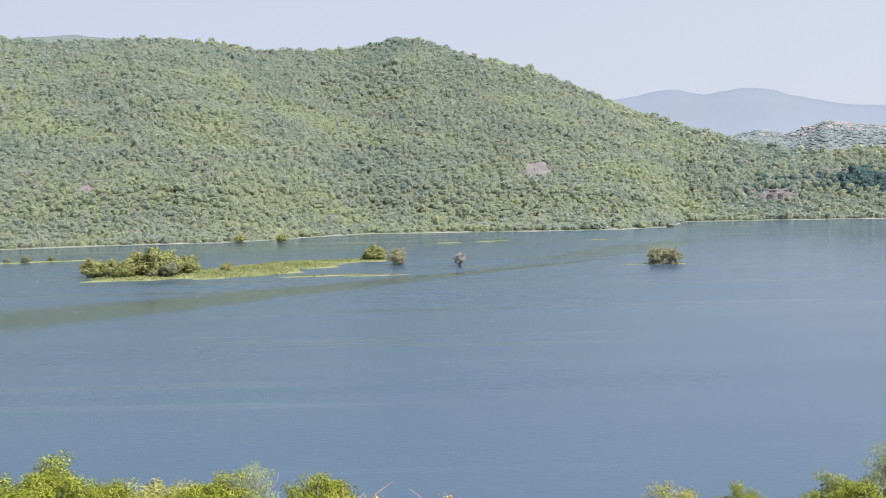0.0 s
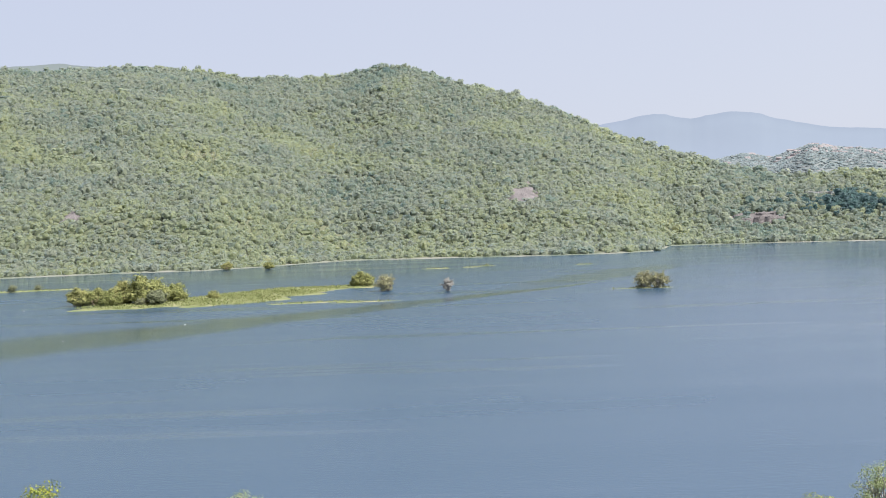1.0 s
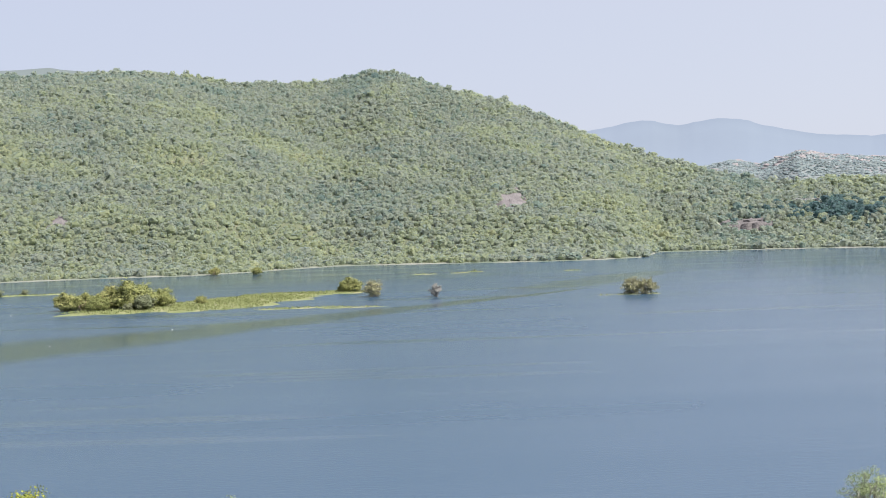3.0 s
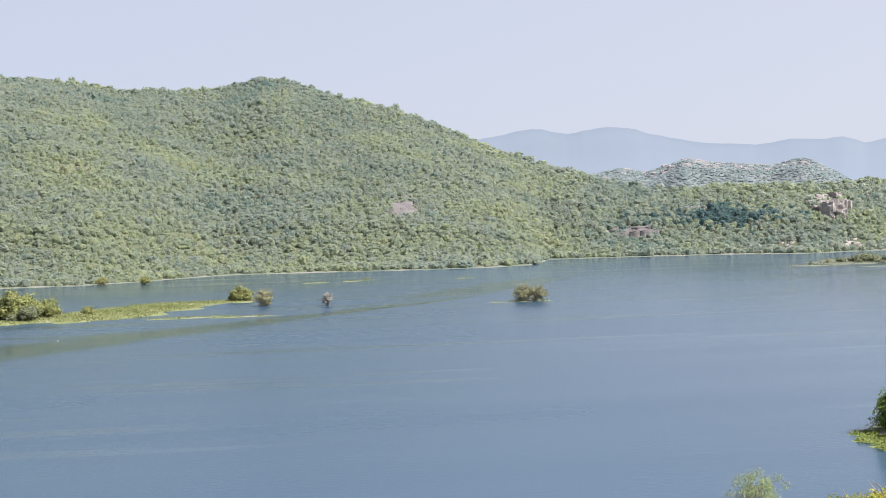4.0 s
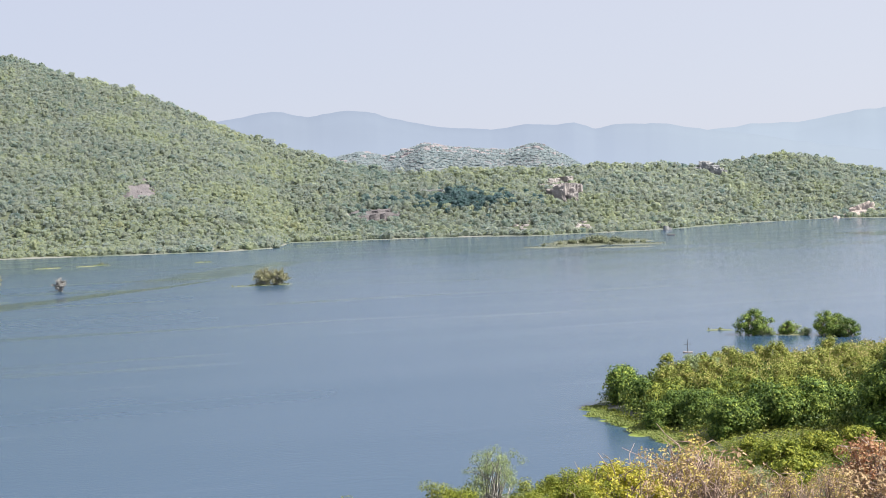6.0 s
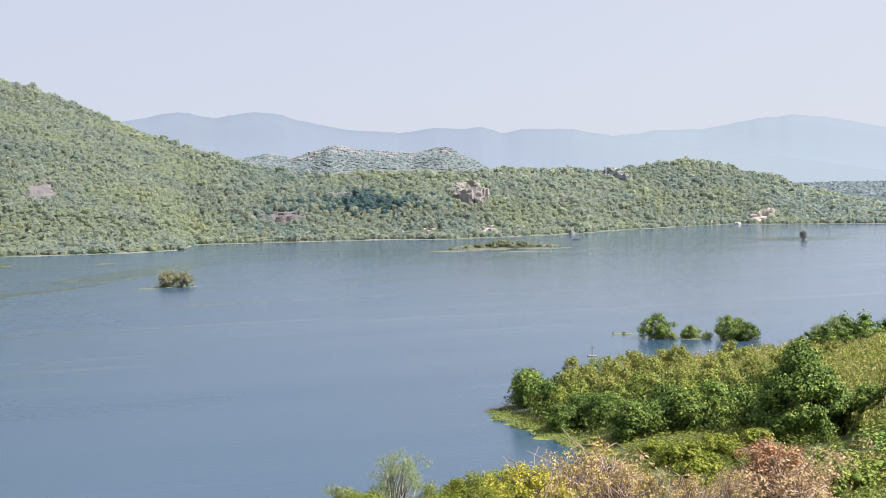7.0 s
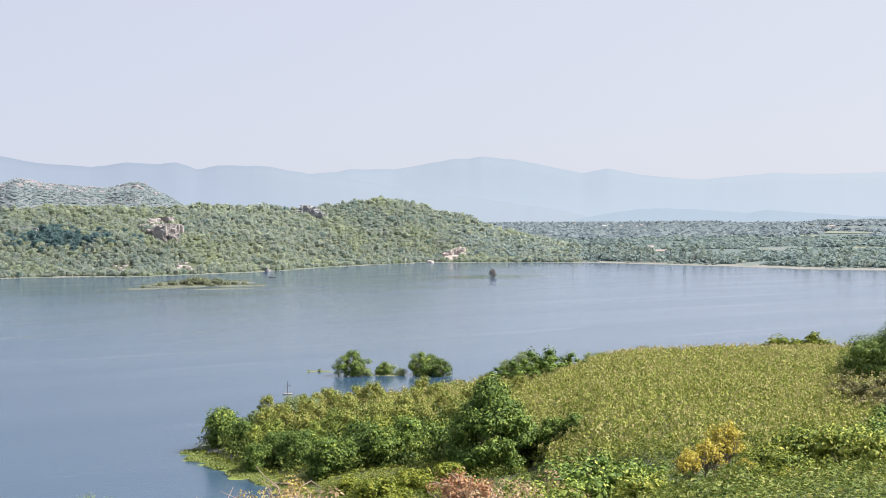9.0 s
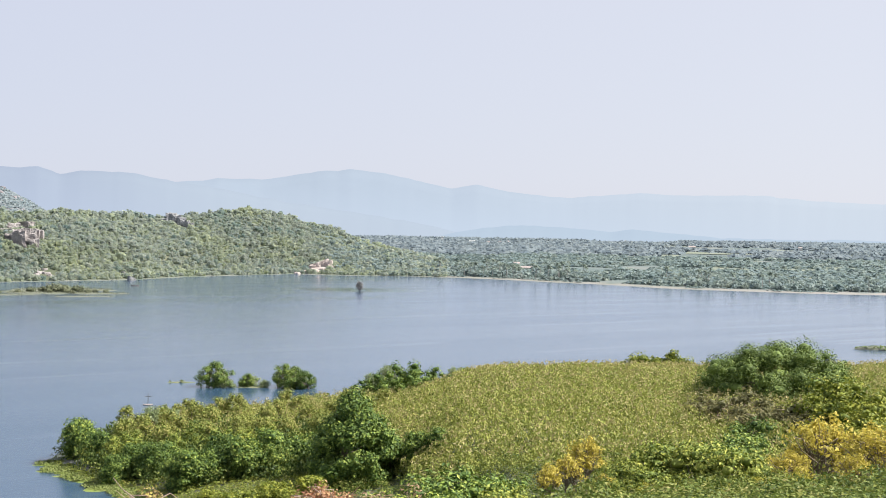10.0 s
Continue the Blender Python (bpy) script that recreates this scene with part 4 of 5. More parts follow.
plant_rows(plant("tree", 103, 9.0, 7.0, 0.0, 44, 70, 0.42, M_FIELD_TREE, M_BARK, "yellowing teak tree with large drooping leaves", "tree", "teak trees on the point", lump=0.17, droop=0.5, heart=0.42),
           spread_rows(4, 12, 24.6, 34.0, 286, 302, 0.60, 0.82) + spread_rows(5, 28, 25.4, 36.0, 298, 350, 0.60, 0.84))
plant_rows(plant("bamboo_clump", 104, 9.0, 6.5, 0.05, 40, 40, 0.55, M_PALE, M_TWIG, "feathery pale green bamboo clump", "bamboo", slim=0.25, droop=0.8, stems=6, lump=0.14), topped(9.0, [(26.5, 318, -7.25, 0), (27.3, 322, -7.35, 50), (36.1, 392, -5.55, 90), (35.5, 392, -5.9, 10), (38.9, 390, -5.6, 60)]))
plant_rows(plant("tree", 105, 16.5, 20.0, -0.15, 150, 150, 0.50, M_DARK, M_BARK, "large dark green cone-shaped tree with dense foliage", "tree", "", lump=0.095, heart=0.46, taper=0.68, fill=0.7, rag=0.1), [(34.75, 248, 1.0, 0)])
plant_rows(plant("tree", 106, 7.5, 8.5, -0.1, 46, 66, 0.50, M_DARK, M_BARK, "dark round-crowned tree at the back of the field", "tree", "trees behind the field", lump=0.18, heart=0.5, stray=0.4),
           topped(7.5, [(35.0, 386, -6.35, 0), (35.7, 384, -6.1, 40), (36.6, 380, -5.75, 80), (37.4, 381, -5.65, 120), (38.2, 384, -5.75, 160), (37.0, 372, -6.1, 20), (34.4, 380, -6.7, 70), (38.7, 354, -6.04, 10), (39.6, 350, -5.94, 200), (40.5, 346, -6.49, 90), (38.4, 340, -6.79, 140), (41.3, 342, -6.69, 240), (42.0, 344, -6.44, 30), (40.1, 338, -6.99, 300), (40.2, 384, -5.62, 200), (41.2, 382, -5.5, 240), (39.3, 390, -5.75, 10), (54.8, 390, -5.0, 60), (56.5, 385, -4.9, 0), (57.8, 380, -4.8, 80)]))
plant_rows(plant("shrub", 135, 5.0, 9.0, -0.1, 50, 80, 0.45, M_LIME, M_BARK, "bright green bush at the back of the plantation", "shrub", "bushes behind the field", lump=0.15, heart=0.5, stray=0.45), topped(5.0, [(46.5, 396, -5.1, 0), (47.3, 397, -4.92, 120), (48.1, 397, -5.05, 240)]))
plant_rows(plant("tree", 107, 15.5, 37.0, -0.45, 250, 230, 0.44, M_ROUND, M_BARK, "huge round spreading tree on the rise", "tree", "", lump=0.088, fill=0.5, loose=0.5, rag=0.03, heart=0.45, stray=0.42), topped(15.5, [(52.1, 284, -4.2, 0)]))
plant_rows(plant("shrub", 108, 5.5, 8.0, 0.0, 34, 34, 0.55, M_BROWNISH, M_TWIG, "dull brownish green thicket below the round tree", "shrub", "thicket", lump=0.18, stems=4, twigs=20, heart=0.42), [(50.0, 243, 1.0, 0), (51.3, 236, 1.0, 80), (52.7, 238, 1.1, 160), (49.2, 252, 0.9, 220), (51.0, 252, 1.1, 10), (53.8, 232, 1.0, 60)])

# -- islets of drowned trees near the point --
plant_rows(plant("drowned_tree", 111, 8.0, 10.0, -0.1, 60, 90, 0.42, M_DARK, M_BARK, "bushy green tree standing in the water", "tree", "trees in the water", lump=0.13, heart=0.34, stems=3, twigs=30, rag=0.22), [(29.0, 438, 1.02, 0), (31.9, 436, 0.95, 90), (32.7, 433, 0.72, 200), (32.3, 440, 0.8, 30), (30.35, 438, 0.55, 10)], -0.2)
plant_rows(plant("drowned_shrub", 112, 4.2, 7.5, 0.0, 30, 60, 0.42, M_PALE, M_TWIG, "pale tangled shrub standing in the water", "shrub", "trees in the water", stems=4, twigs=24), [(30.4, 440, 0.9, 0), (29.55, 436, 0.62, 120), (31.0, 437, 0.6, 40)], -0.2)

# -- foreground slope --
plant_rows(plant("tree", 121, 9.0, 3.5, 0.5, 84, 90, 0.115, M_PALE, M_GREYTWIG, "slender pale green feathery tree", "tree", "trees on the slope", slim=0.3, droop=0.3, lump=0.11, stems=5, twigs=14, inner=False, thick=0.5), topped(9.0, [(18.1, 78, -11.1, 0), (-8.3, 74, -11.95, 120), (28.9, 98, -11.9, 70)]))
plant_rows(plant("shrub", 122, 8.0, 3.8, 0.55, 64, 190, 0.105, M_LIME, M_BARK, "bright yellow-green leafy shrub on the slope", "shrub", "shrubs on the slope", lump=0.15, stems=3, twigs=0, stray=0.5),
           topped(8.0, [(-16.3, 74, -11.2, 0), (-17.9, 74, -11.9, 50), (-15.0, 72, -12.05, 90), (-13.8, 73, -12.2, 200), (-9.6, 72, -12.25, 300), (-10.6, 70, -12.7, 130), (-18.9, 74, -11.8, 20), (-16.9, 70, -12.2, 200), (-5.25, 76, -12.43, 150), (-6.2, 75, -12.95, 60), (12.2, 75, -13.1, 30), (16.0, 74, -12.55, 80), (16.9, 72, -12.7, 170), (21.0, 80, -12.1, 240), (22.1, 84, -12.05, 280), (19.6, 78, -12.6, 10)]))
plant_rows(plant("shrub", 123, 8.0, 3.8, 0.50, 44, 30, 0.16, M_TAN, M_TWIG, "dry tan and pale green shrub", "shrub", "shrubs on the slope", lump=0.15, stems=4, twigs=24, thick=1.4, inner=False), topped(8.0, [(26.9, 98, -11.3, 200), (27.7, 100, -11.6, 20)]))
plant_rows(plant("shrub", 134, 8.0, 3.8, 0.52, 60, 110, 0.11, M_PALELIME, M_TWIG, "pale yellow-green shrub with drying tips", "shrub", "shrubs on the slope", lump=0.15, stems=4, twigs=0, stray=0.55), topped(8.0, [(-12.7, 75, -12.1, 0), (-11.5, 75, -12.05, 100), (-10.4, 73, -12.35, 200), (9.3, 77, -12.85, 40)]))
plant_rows(plant("bare_shrub", 124, 8.5, 5.2, 0.35, 38, 34, 0.20, M_DRYGREEN, M_TWIG, "nearly bare pinkish grey twiggy shrub", "shrub", "bare shrubs on the slope", lump=0.12, stems=5, twigs=44, thick=0.9, inner=False),
           topped(8.5, [(-3.9, 72, -13.2, 0), (0.3, 70, -13.4, 120), (23.9, 88, -11.5, 20), (25.2, 92, -11.1, 150), (26.5, 96, -10.6, 70), (28.6, 97, -11.9, 260), (30.4, 100, -11.9, 80), (31.8, 106, -11.7, 200), (27.4, 94, -11.7, 10)]))
plant_rows(plant("yellow_shrub", 125, 8.0, 4.4, 0.40, 50, 25, 0.40, M_YELLOW, M_BARK, "shrub with sparse bright yellow leaves and dark branches", "shrub", "yellow shrubs on the slope", lump=0.15, stems=3, twigs=60),
           topped(8.0, [(44.4, 172, -8.5, 60), (42.9, 160, -9.6, 160), (43.7, 165, -9.2, 300), (45.2, 150, -9.9, 260)]))
plant_rows(plant("yellow_shrub", 133, 8.0, 4.0, 0.5, 46, 44, 0.2, M_YELLOWGREEN, M_BARK, "shrub with thin yellow-green leaves on dark branches", "shrub", "yellow shrubs on the slope", lump=0.15, stems=3, twigs=50),
           topped(8.0, [(23.2, 86, -11.6, 0), (21.8, 82, -12.1, 100), (24.5, 90, -12.2, 210)]))
plant_rows(plant("yellow_tree", 126, 12.0, 11.0, 0.10, 80, 25, 0.62, M_YELLOW, M_BARK, "tree with thin yellow-green autumn leaves", "tree", "", lump=0.11, stems=2, twigs=80), topped(12.0, [(54.0, 140, -7.15, 0), (56.0, 134, -7.4, 120), (52.7, 132, -8.6, 200), (55.2, 115, -8.6, 300), (57.3, 130, -7.6, 40), (53.6, 112, -9.8, 90)]))
plant_rows(plant("red_shrub", 127, 8.0, 5.0, 0.35, 44, 34, 0.28, M_RED, M_TWIG, "shrub with dusty red-brown leaves", "shrub", "", lump=0.14, stems=4, twigs=50, thick=1.5, inner=False), topped(8.0, [(33.5, 120, -10.45, 0)]))
plant_rows(plant("shrub", 128, 6.0, 8.0, 0.0, 44, 66, 0.36, M_GREEN, M_BARK, "fresh green bush on the slope", "shrub", "green bushes on the slope", lump=0.16, stems=3, heart=0.42),
           topped(6.0, [(37.8, 135, -11.0, 0), (36.9, 150, -10.6, 90), (40.9, 145, -10.4, 180), (36.4, 130, -11.2, 140), (45.9, 165, -9.2, 200), (46.8, 165, -8.8, 270), (48.0, 168, -8.35, 30), (49.3, 165, -8.25, 80), (50.6, 160, -8.45, 120), (51.8, 150, -9.2, 200), (47.2, 152, -9.5, 20), (46.0, 150, -10.0, 60), (47.6, 150, -10.2, 10), (49.4, 145, -10.3, 60), (42.0, 150, -10.8, 20), (44.0, 145, -10.9, 70)]))

plant_rows(plant("shrub", 129, 6.5, 7.5, 0.0, 44, 66, 0.36, M_DARK, M_BARK, "dark green leafy bush on the slope", "shrub", "dark bushes on the slope", lump=0.16, stems=3, heart=0.42),
           topped(6.5, [(38.6, 160, -9.7, 0), (39.8, 162, -9.75, 90), (41.0, 165, -10.0, 180), (35.4, 150, -10.9, 40), (38.0, 150, -10.5, 140), (50.6, 205, -7.75, 60), (51.3, 215, -7.3, 200), (50.2, 195, -8.1, 20)]))
plant_rows(plant("shrub", 130, 3.6, 5.5, 0.0, 30, 56, 0.38, M_LIME, M_BARK, "low bright green bush on the wet meadow", "shrub", "bushes on the meadow", lump=0.17, stems=3, heart=0.42),
           spread_rows(131, 15, 26.8, 33.2, 206, 240, 0.55, 1.15) + [(29.8, 226, 1.35, 0), (30.6, 214, 1.2, 50), (28.3, 222, 1.1, 90), (31.2, 232, 0.9, 10)])
plant_rows(plant("dry_brush", 132, 4.6, 5.5, 0.0, 40, 44, 0.24, M_TAN, M_TWIG, "dry tan twiggy brush", "shrub", "dry brush on the slope", lump=0.13, stems=3, twigs=16, thick=1.3, inner=False),
           topped(4.6, [(33.3, 116, -11.45, 0), (34.2, 120, -11.35, 70), (35.0, 126, -11.2, 140), (35.9, 132, -11.0, 210), (32.4, 116, -11.9, 280), (36.7, 140, -10.7, 30), (34.6, 118, -11.9, 100), (27.2, 108, -11.5, 20), (28.1, 110, -11.8, 200)]))

plant_rows(plant("shrub", 136, 6.0, 7.5, 0.0, 44, 70, 0.34, M_LIME, M_BARK, "bright lime-green bush low on the slope", "shrub", "lime bushes on the slope", lump=0.16, stems=3, heart=0.42),
           topped(6.0, [(46.3, 138, -10.1, 0), (48.4, 138, -9.75, 70), (49.6, 134, -9.8, 140), (50.9, 132, -9.45, 210), (52.1, 130, -9.4, 280), (53.2, 104, -10.1, 30), (54.6, 102, -10.0, 100), (54.2, 236, -5.75, 20), (55.1, 232, -5.75, 130), (55.9, 228, -6.1, 250), (54.9, 214, -6.7, 310)]))
plant_rows(plant("yellow_shrub", 137, 6.0, 6.0, 0.2, 44, 44, 0.26, M_YELLOWGREEN, M_BARK, "golden-green leafy shrub low on the slope", "shrub", "yellow shrubs on the slope", lump=0.15, stems=3, twigs=30),
           topped(6.0, [(51.6, 118, -9.7, 0), (53.0, 116, -9.35, 120), (50.2, 120, -10.0, 240), (55.6, 104, -9.7, 60), (46.9, 134, -10.2, 180)]))

# -- islands out on the lake --
def mound(az, r, along, deep, high, seed, n=40):
    """A low weedy bank, longer across the view than deep."""
    rng = np.random.RandomState(seed)
    x, y, _ = polar(az, r)
    t = np.arange(n) * 2 * np.pi / n
    edge = 1 + 0.16 * np.sin(t * 3 + rng.rand() * 6) + 0.10 * np.sin(t * 7 + rng.rand() * 6) + 0.05 * rng.normal(size=n)
    across, ahead = np.array([math.cos(radians(az)), -math.sin(radians(az))]), np.array([math.sin(radians(az)), math.cos(radians(az))])
    v, f = [], []
    for k, s in enumerate((1.0, 0.9, 0.65, 0.3)):
        p = np.outer(np.cos(t) * edge * s * along / 2, across) + np.outer(np.sin(t) * edge * s * deep / 2, ahead)
        z = np.full(n, (-0.6, 0.12, 0.7, 1.0)[k] * high) + (0.12 * high * rng.rand(n) if k > 1 else 0)
        v.append(np.column_stack([p[:, 0] + x, p[:, 1] + y, z]))
    for k in range(3):
        for j in range(n):
            f.append((k * n + j, k * n + (j + 1) % n, (k + 1) * n + (j + 1) % n, (k + 1) * n + j))
    for j in range(1, n // 2 - 1):
        f.append((3 * n + j, 3 * n + j + 1, 3 * n + n - 2 - j, 3 * n + n - 1 - j))
    return np.concatenate(v), np.array(f)


def bank(banks, label, tufts, seed, blade=0.9, soil=M_BANK, weed=M_WEED):
    """An island of weed-grown silt, with its reeds."""
    root = thing("weed_island", Matrix.Identity(4), label, "island")
    for k, b in enumerate(banks):
        v, f = mound(*b, seed + k)
        add_mesh("bank", v, f, soil, True, root)
    rng = np.random.RandomState(seed + 50)
    at = []
    for az, r, along, deep, high in banks:
        n = int(tufts * along * deep / 1000) + 8
        u, w = np.sqrt(rng.rand(n)) * 0.93, rng.rand(n) * 2 * np.pi
        a = radians(az)
        du, dw = u * np.cos(w) * along / 2, u * np.sin(w) * deep / 2
        x, y, _ = polar(az, r)
        at.append(np.column_stack([x + du * math.cos(a) + dw * math.sin(a), y - du * math.sin(a) + dw * math.cos(a), high * (1 - u * u) + 0.25 + 0.2 * rng.rand(n)]))
    at = np.concatenate(at)
    lv, lf = leaf_quads(rng, at, np.tile((0.3, -0.8, 0.5), (len(at), 1)), blade, 0.7)
    tagged(add_mesh("reeds", lv, lf, weed, False, root, "low green water weed"), kind="stuff")
    return root


bank([(-11.6, 722, 80, 46, 0.8), (-8.6, 736, 66, 86, 0.6), (-5.6, 800, 56, 44, 0.5), (-3.6, 806, 46, 30, 0.5), (-7.0, 768, 66, 70, 0.5), (-5.7, 774, 40, 26, 0.4), (-5.0, 690, 50, 7, 0.3), (-2.9, 682, 34, 5, 0.25)], "long grassy island of weed and silt in the lake", 320, 300)
bank([(-16.6, 908, 46, 7, 0.5), (-14.9, 905, 24, 6, 0.4), (-18.6, 906, 40, 8, 0.5)], "thin strip of weed lying on the water", 260, 330)
bank([(0.2, 980, 20, 4, 0.3), (1.7, 985, 14, 5, 0.35)], "thin pale weed bar near the far shore", 200, 340)
bank([(2.3, 995, 14, 4, 0.35)], "small weed bar with a low bush", 200, 345)
bank([(6.4, 978, 13, 3.5, 0.3)], "small pale weed bar", 200, 350)
bank([(22.9, 1112, 84, 62, 0.6), (22.3, 1058, 66, 40, 0.5), (24.3, 1050, 48, 24, 0.3), (20.7, 1030, 42, 16, 0.3), (23.7, 1004, 46, 10, 0.25), (21.4, 1080, 40, 22, 0.4)], "low weedy island with scrub", 200, 360, 0.9, M_DULL_BANK, M_DULL_WEED)
bank([(27.6, 451, 9, 1.6, 0.25), (30.5, 437, 12, 4, 0.2)], "weeds floating round drowned trees", 300, 370)
bank([(9.0, 722, 24, 7, 0.3), (7.9, 718, 12, 1.6, 0.12)], "weeds round a clump of drowned trees", 200, 380)
bank([(23.2, 291, 12, 11, 0.3), (24.1, 282, 13, 12, 0.35), (25.1, 272, 14, 13, 0.34), (26.1, 265, 14, 14, 0.35), (22.6, 299, 8, 5, 0.2), (27.2, 256, 15, 14, 0.35), (28.4, 246, 16, 14, 0.35)], "bright weed bank along the point's edge", 9000, 390, 0.42, M_MEADOW, M_BANKWEED)
bank([(55.9, 645, 20, 8, 1.3)], "small dark weed islet", 900, 395, 0.9, M_DULL_BANK, M_DARK)
plant_rows(plant("island_bush", 141, 9.0, 14.0, 0.0, 64, 60, 0.75, M_OLIVE, M_TWIG, "olive green bushy tree on an island", "tree", "island trees", lump=0.13, stems=3, heart=0.42),
           [(-11.7, 730, 1.58, 0), (-12.5, 737, 1.3, 60), (-10.6, 738, 1.05, 130), (-13.7, 742, 0.95, 200), (-14.3, 744, 1.0, 20), (-13.1, 728, 0.85, 310), (-9.0, 745, 0.5, 100), (-2.85, 805, 0.92, 45), (-8.4, 1082, 0.62, 200), (-6.7, 1066, 0.6, 100), (-3.2, 808, 0.4, 0)], 0.2)
plant_rows(plant("island_bush", 142, 8.5, 11.0, 0.0, 50, 60, 0.7, M_HILLISH, M_BARK, "dark green tree among the island scrub", "tree", "island trees", lump=0.14, heart=0.42), [(-11.25, 716, 0.95, 0), (-11.9, 718, 0.5, 90), (-16.9, 906, 0.5, 40), (-15.9, 908, 0.42, 90), (-17.6, 908, 0.4, 10)], 0.2)
plant_rows(plant("drowned_clump", 143, 9.6, 11.0, -0.1, 66, 64, 0.62, M_HALFDEAD, M_GREYTWIG, "half-dead twiggy tree clump standing in the lake", "tree", "drowned clumps", lump=0.12, stems=7, twigs=90, slim=0.3, droop=0.9),
           [(-1.9, 756, 1.0, 0), (8.85, 722, 0.95, 50), (9.45, 721, 0.9, 140)], 0.0)
plant_rows(plant("dead_bush", 144, 7.5, 6.8, 0.0, 50, 64, 0.5, M_GREYISH, M_GREYTWIG, "grey leafless bush standing in the lake", "shrub", "drowned clumps", lump=0.12, stems=5, twigs=90), [(0.7, 740, 0.92, 0), (34.9, 1138, 1.0, 90)], 0.0)
plant_rows(plant("island_scrub", 145, 5.0, 10.0, 0.0, 30, 26, 0.9, M_HILLISH, M_BARK, "greyish green scrub on a low island", "shrub", "island scrub", stems=3, heart=0.42), [(22.55, 1066, 1.25, 0), (23.0, 1060, 0.95, 60), (22.15, 1070, 0.8, 120), (23.5, 1064, 1.0, 180), (23.9, 1058, 0.55, 20), (21.7, 1066, 0.75, 200), (22.9, 1074, 1.1, 250), (24.2, 1066, 0.5, 300), (21.2, 1060, 0.45, 80), (22.4, 1052, 0.5, 150), (23.3, 1048, 0.4, 10), (20.5, 1044, 0.35, 0), (24.6, 1060, 0.45, 40), (2.35, 996, 0.3, 90), (55.9, 646, 0.3, 20), (56.3, 646, 0.26, 80)], 0.2)


# -- rocks --
def boulder_mesh(seed, mat):
    bm = bmesh.new()
    bmesh.ops.create_icosphere(bm, subdivisions=3, radius=1.0)
    off = Vector((seed * 3.7, seed * 1.9, seed * 5.3))
    rg = np.random.RandomState(seed)      # joint planes that the rock broke along
    cuts = [(Vector((math.cos(a), math.sin(a), rg.uniform(-0.15, 0.3))).normalized(), rg.uniform(0.52, 0.8)) for a in rg.uniform(0, 1.2) + np.arange(6) * np.pi / 3 + rg.uniform(-0.3, 0.3, 6)]
    cuts.append((Vector((rg.uniform(-0.35, 0.35), rg.uniform(-0.35, 0.35), 1)).normalized(), rg.uniform(0.5, 0.7)))
    for v in bm.verts:
        d = v.co.normalized()
        k = 1 + 0.38 * noise.noise(d * 1.1 + off) + 0.20 * noise.noise(d * 2.6 + off)
        p = d * k
        for q, depth in cuts:
            over = p.dot(q) - depth
            if over > 0:
                p = p - q * over * 0.93
        v.co = p * (1 + 0.05 * noise.noise(d * 6 + off))
        v.co.z = v.co.z * 0.8 if v.co.z > -0.35 else -0.28
    me = bpy.data.meshes.new("boulder")
    bm.to_mesh(me)
    bm.free()
    me.materials.append(mat)
    return me


def crag_mesh(seed, mat):
    """A jointed block of rock: a worn box whose faces step in and out along its joints."""
    bm = bmesh.new()
    bmesh.ops.create_cube(bm, size=1.5)
    bmesh.ops.subdivide_edges(bm, edges=bm.edges[:], cuts=7, use_grid_fill=True)
    off = Vector((seed * 7.3, seed * 2.9, seed * 4.1))
    for v in bm.verts:
        d = v.co.copy()
        d.z *= 0.5
        step = noise.cell(Vector((v.co.x * 2.1, v.co.y * 2.1, v.co.z * 1.3)) + off) - 0.4
        round_off = 1 - 0.10 * max(0.0, d.length - 0.85)
        v.co = v.co * (round_off + 0.13 * step + 0.16 * noise.noise(v.co * 1.6 + off) + 0.04 * noise.noise(v.co * 5 + off))
        v.co.z = v.co.z * 0.75 + 0.28
    me = bpy.data.meshes.new("crag")
    bm.to_mesh(me)
    bm.free()
    me.materials.append(mat)
    return me


PINK = [boulder_mesh(k, M_ROCK) for k in range(1, 4)]
GREY = [crag_mesh(k, M_GREY_ROCK) for k in range(4, 8)]
CLIFF = [crag_mesh(k, M_CLIFF) for k in range(12, 17)]
SAND = [boulder_mesh(k, M_SAND_ROCK) for k in range(7, 10)]
SHORE = [boulder_mesh(k, M_CLIFF) for k in range(18, 21)]
TORS = [boulder_mesh(k, M_TOR) for k in range(15, 18)]
WHITE_R = [boulder_mesh(k, M_WHITE_ROCK) for k in range(10, 12)]


def rocks(key, meshes, wide, tall, label, deep=0.9):
    """Rocks bedded in a bare place on the hillside."""
    ax, ay, _ = BARE_AT[key]
    _, _, radius, count = BARE[key]
    rng = np.random.RandomState(len(key) * 7 + count)
    a = math.atan2(ax, ay)
    for k in range(count):
        u, w = (rng.rand() ** 0.5) * radius * 0.85, rng.rand() * 2 * np.pi
        du, dw = u * math.cos(w), u * math.sin(w) * deep
        x, y = ax + du * math.cos(a) + dw * math.sin(a), ay - du * math.sin(a) + dw * math.cos(a)
        s = wide * rng.uniform(0.6, 1.25)
        ob = new("boulder", meshes[rng.randint(len(meshes))])
        ob.matrix_world = pose(x, y, float(land(x, y)) - 0.12 * s, 0, 0, rng.uniform(0, 360)) @ Matrix.Diagonal((s, s * rng.uniform(0.7, 1.1), tall * rng.uniform(0.6, 1.2), 1))
        tagged(ob, label, "boulder", "rocks of the " + key.replace("_", " "))


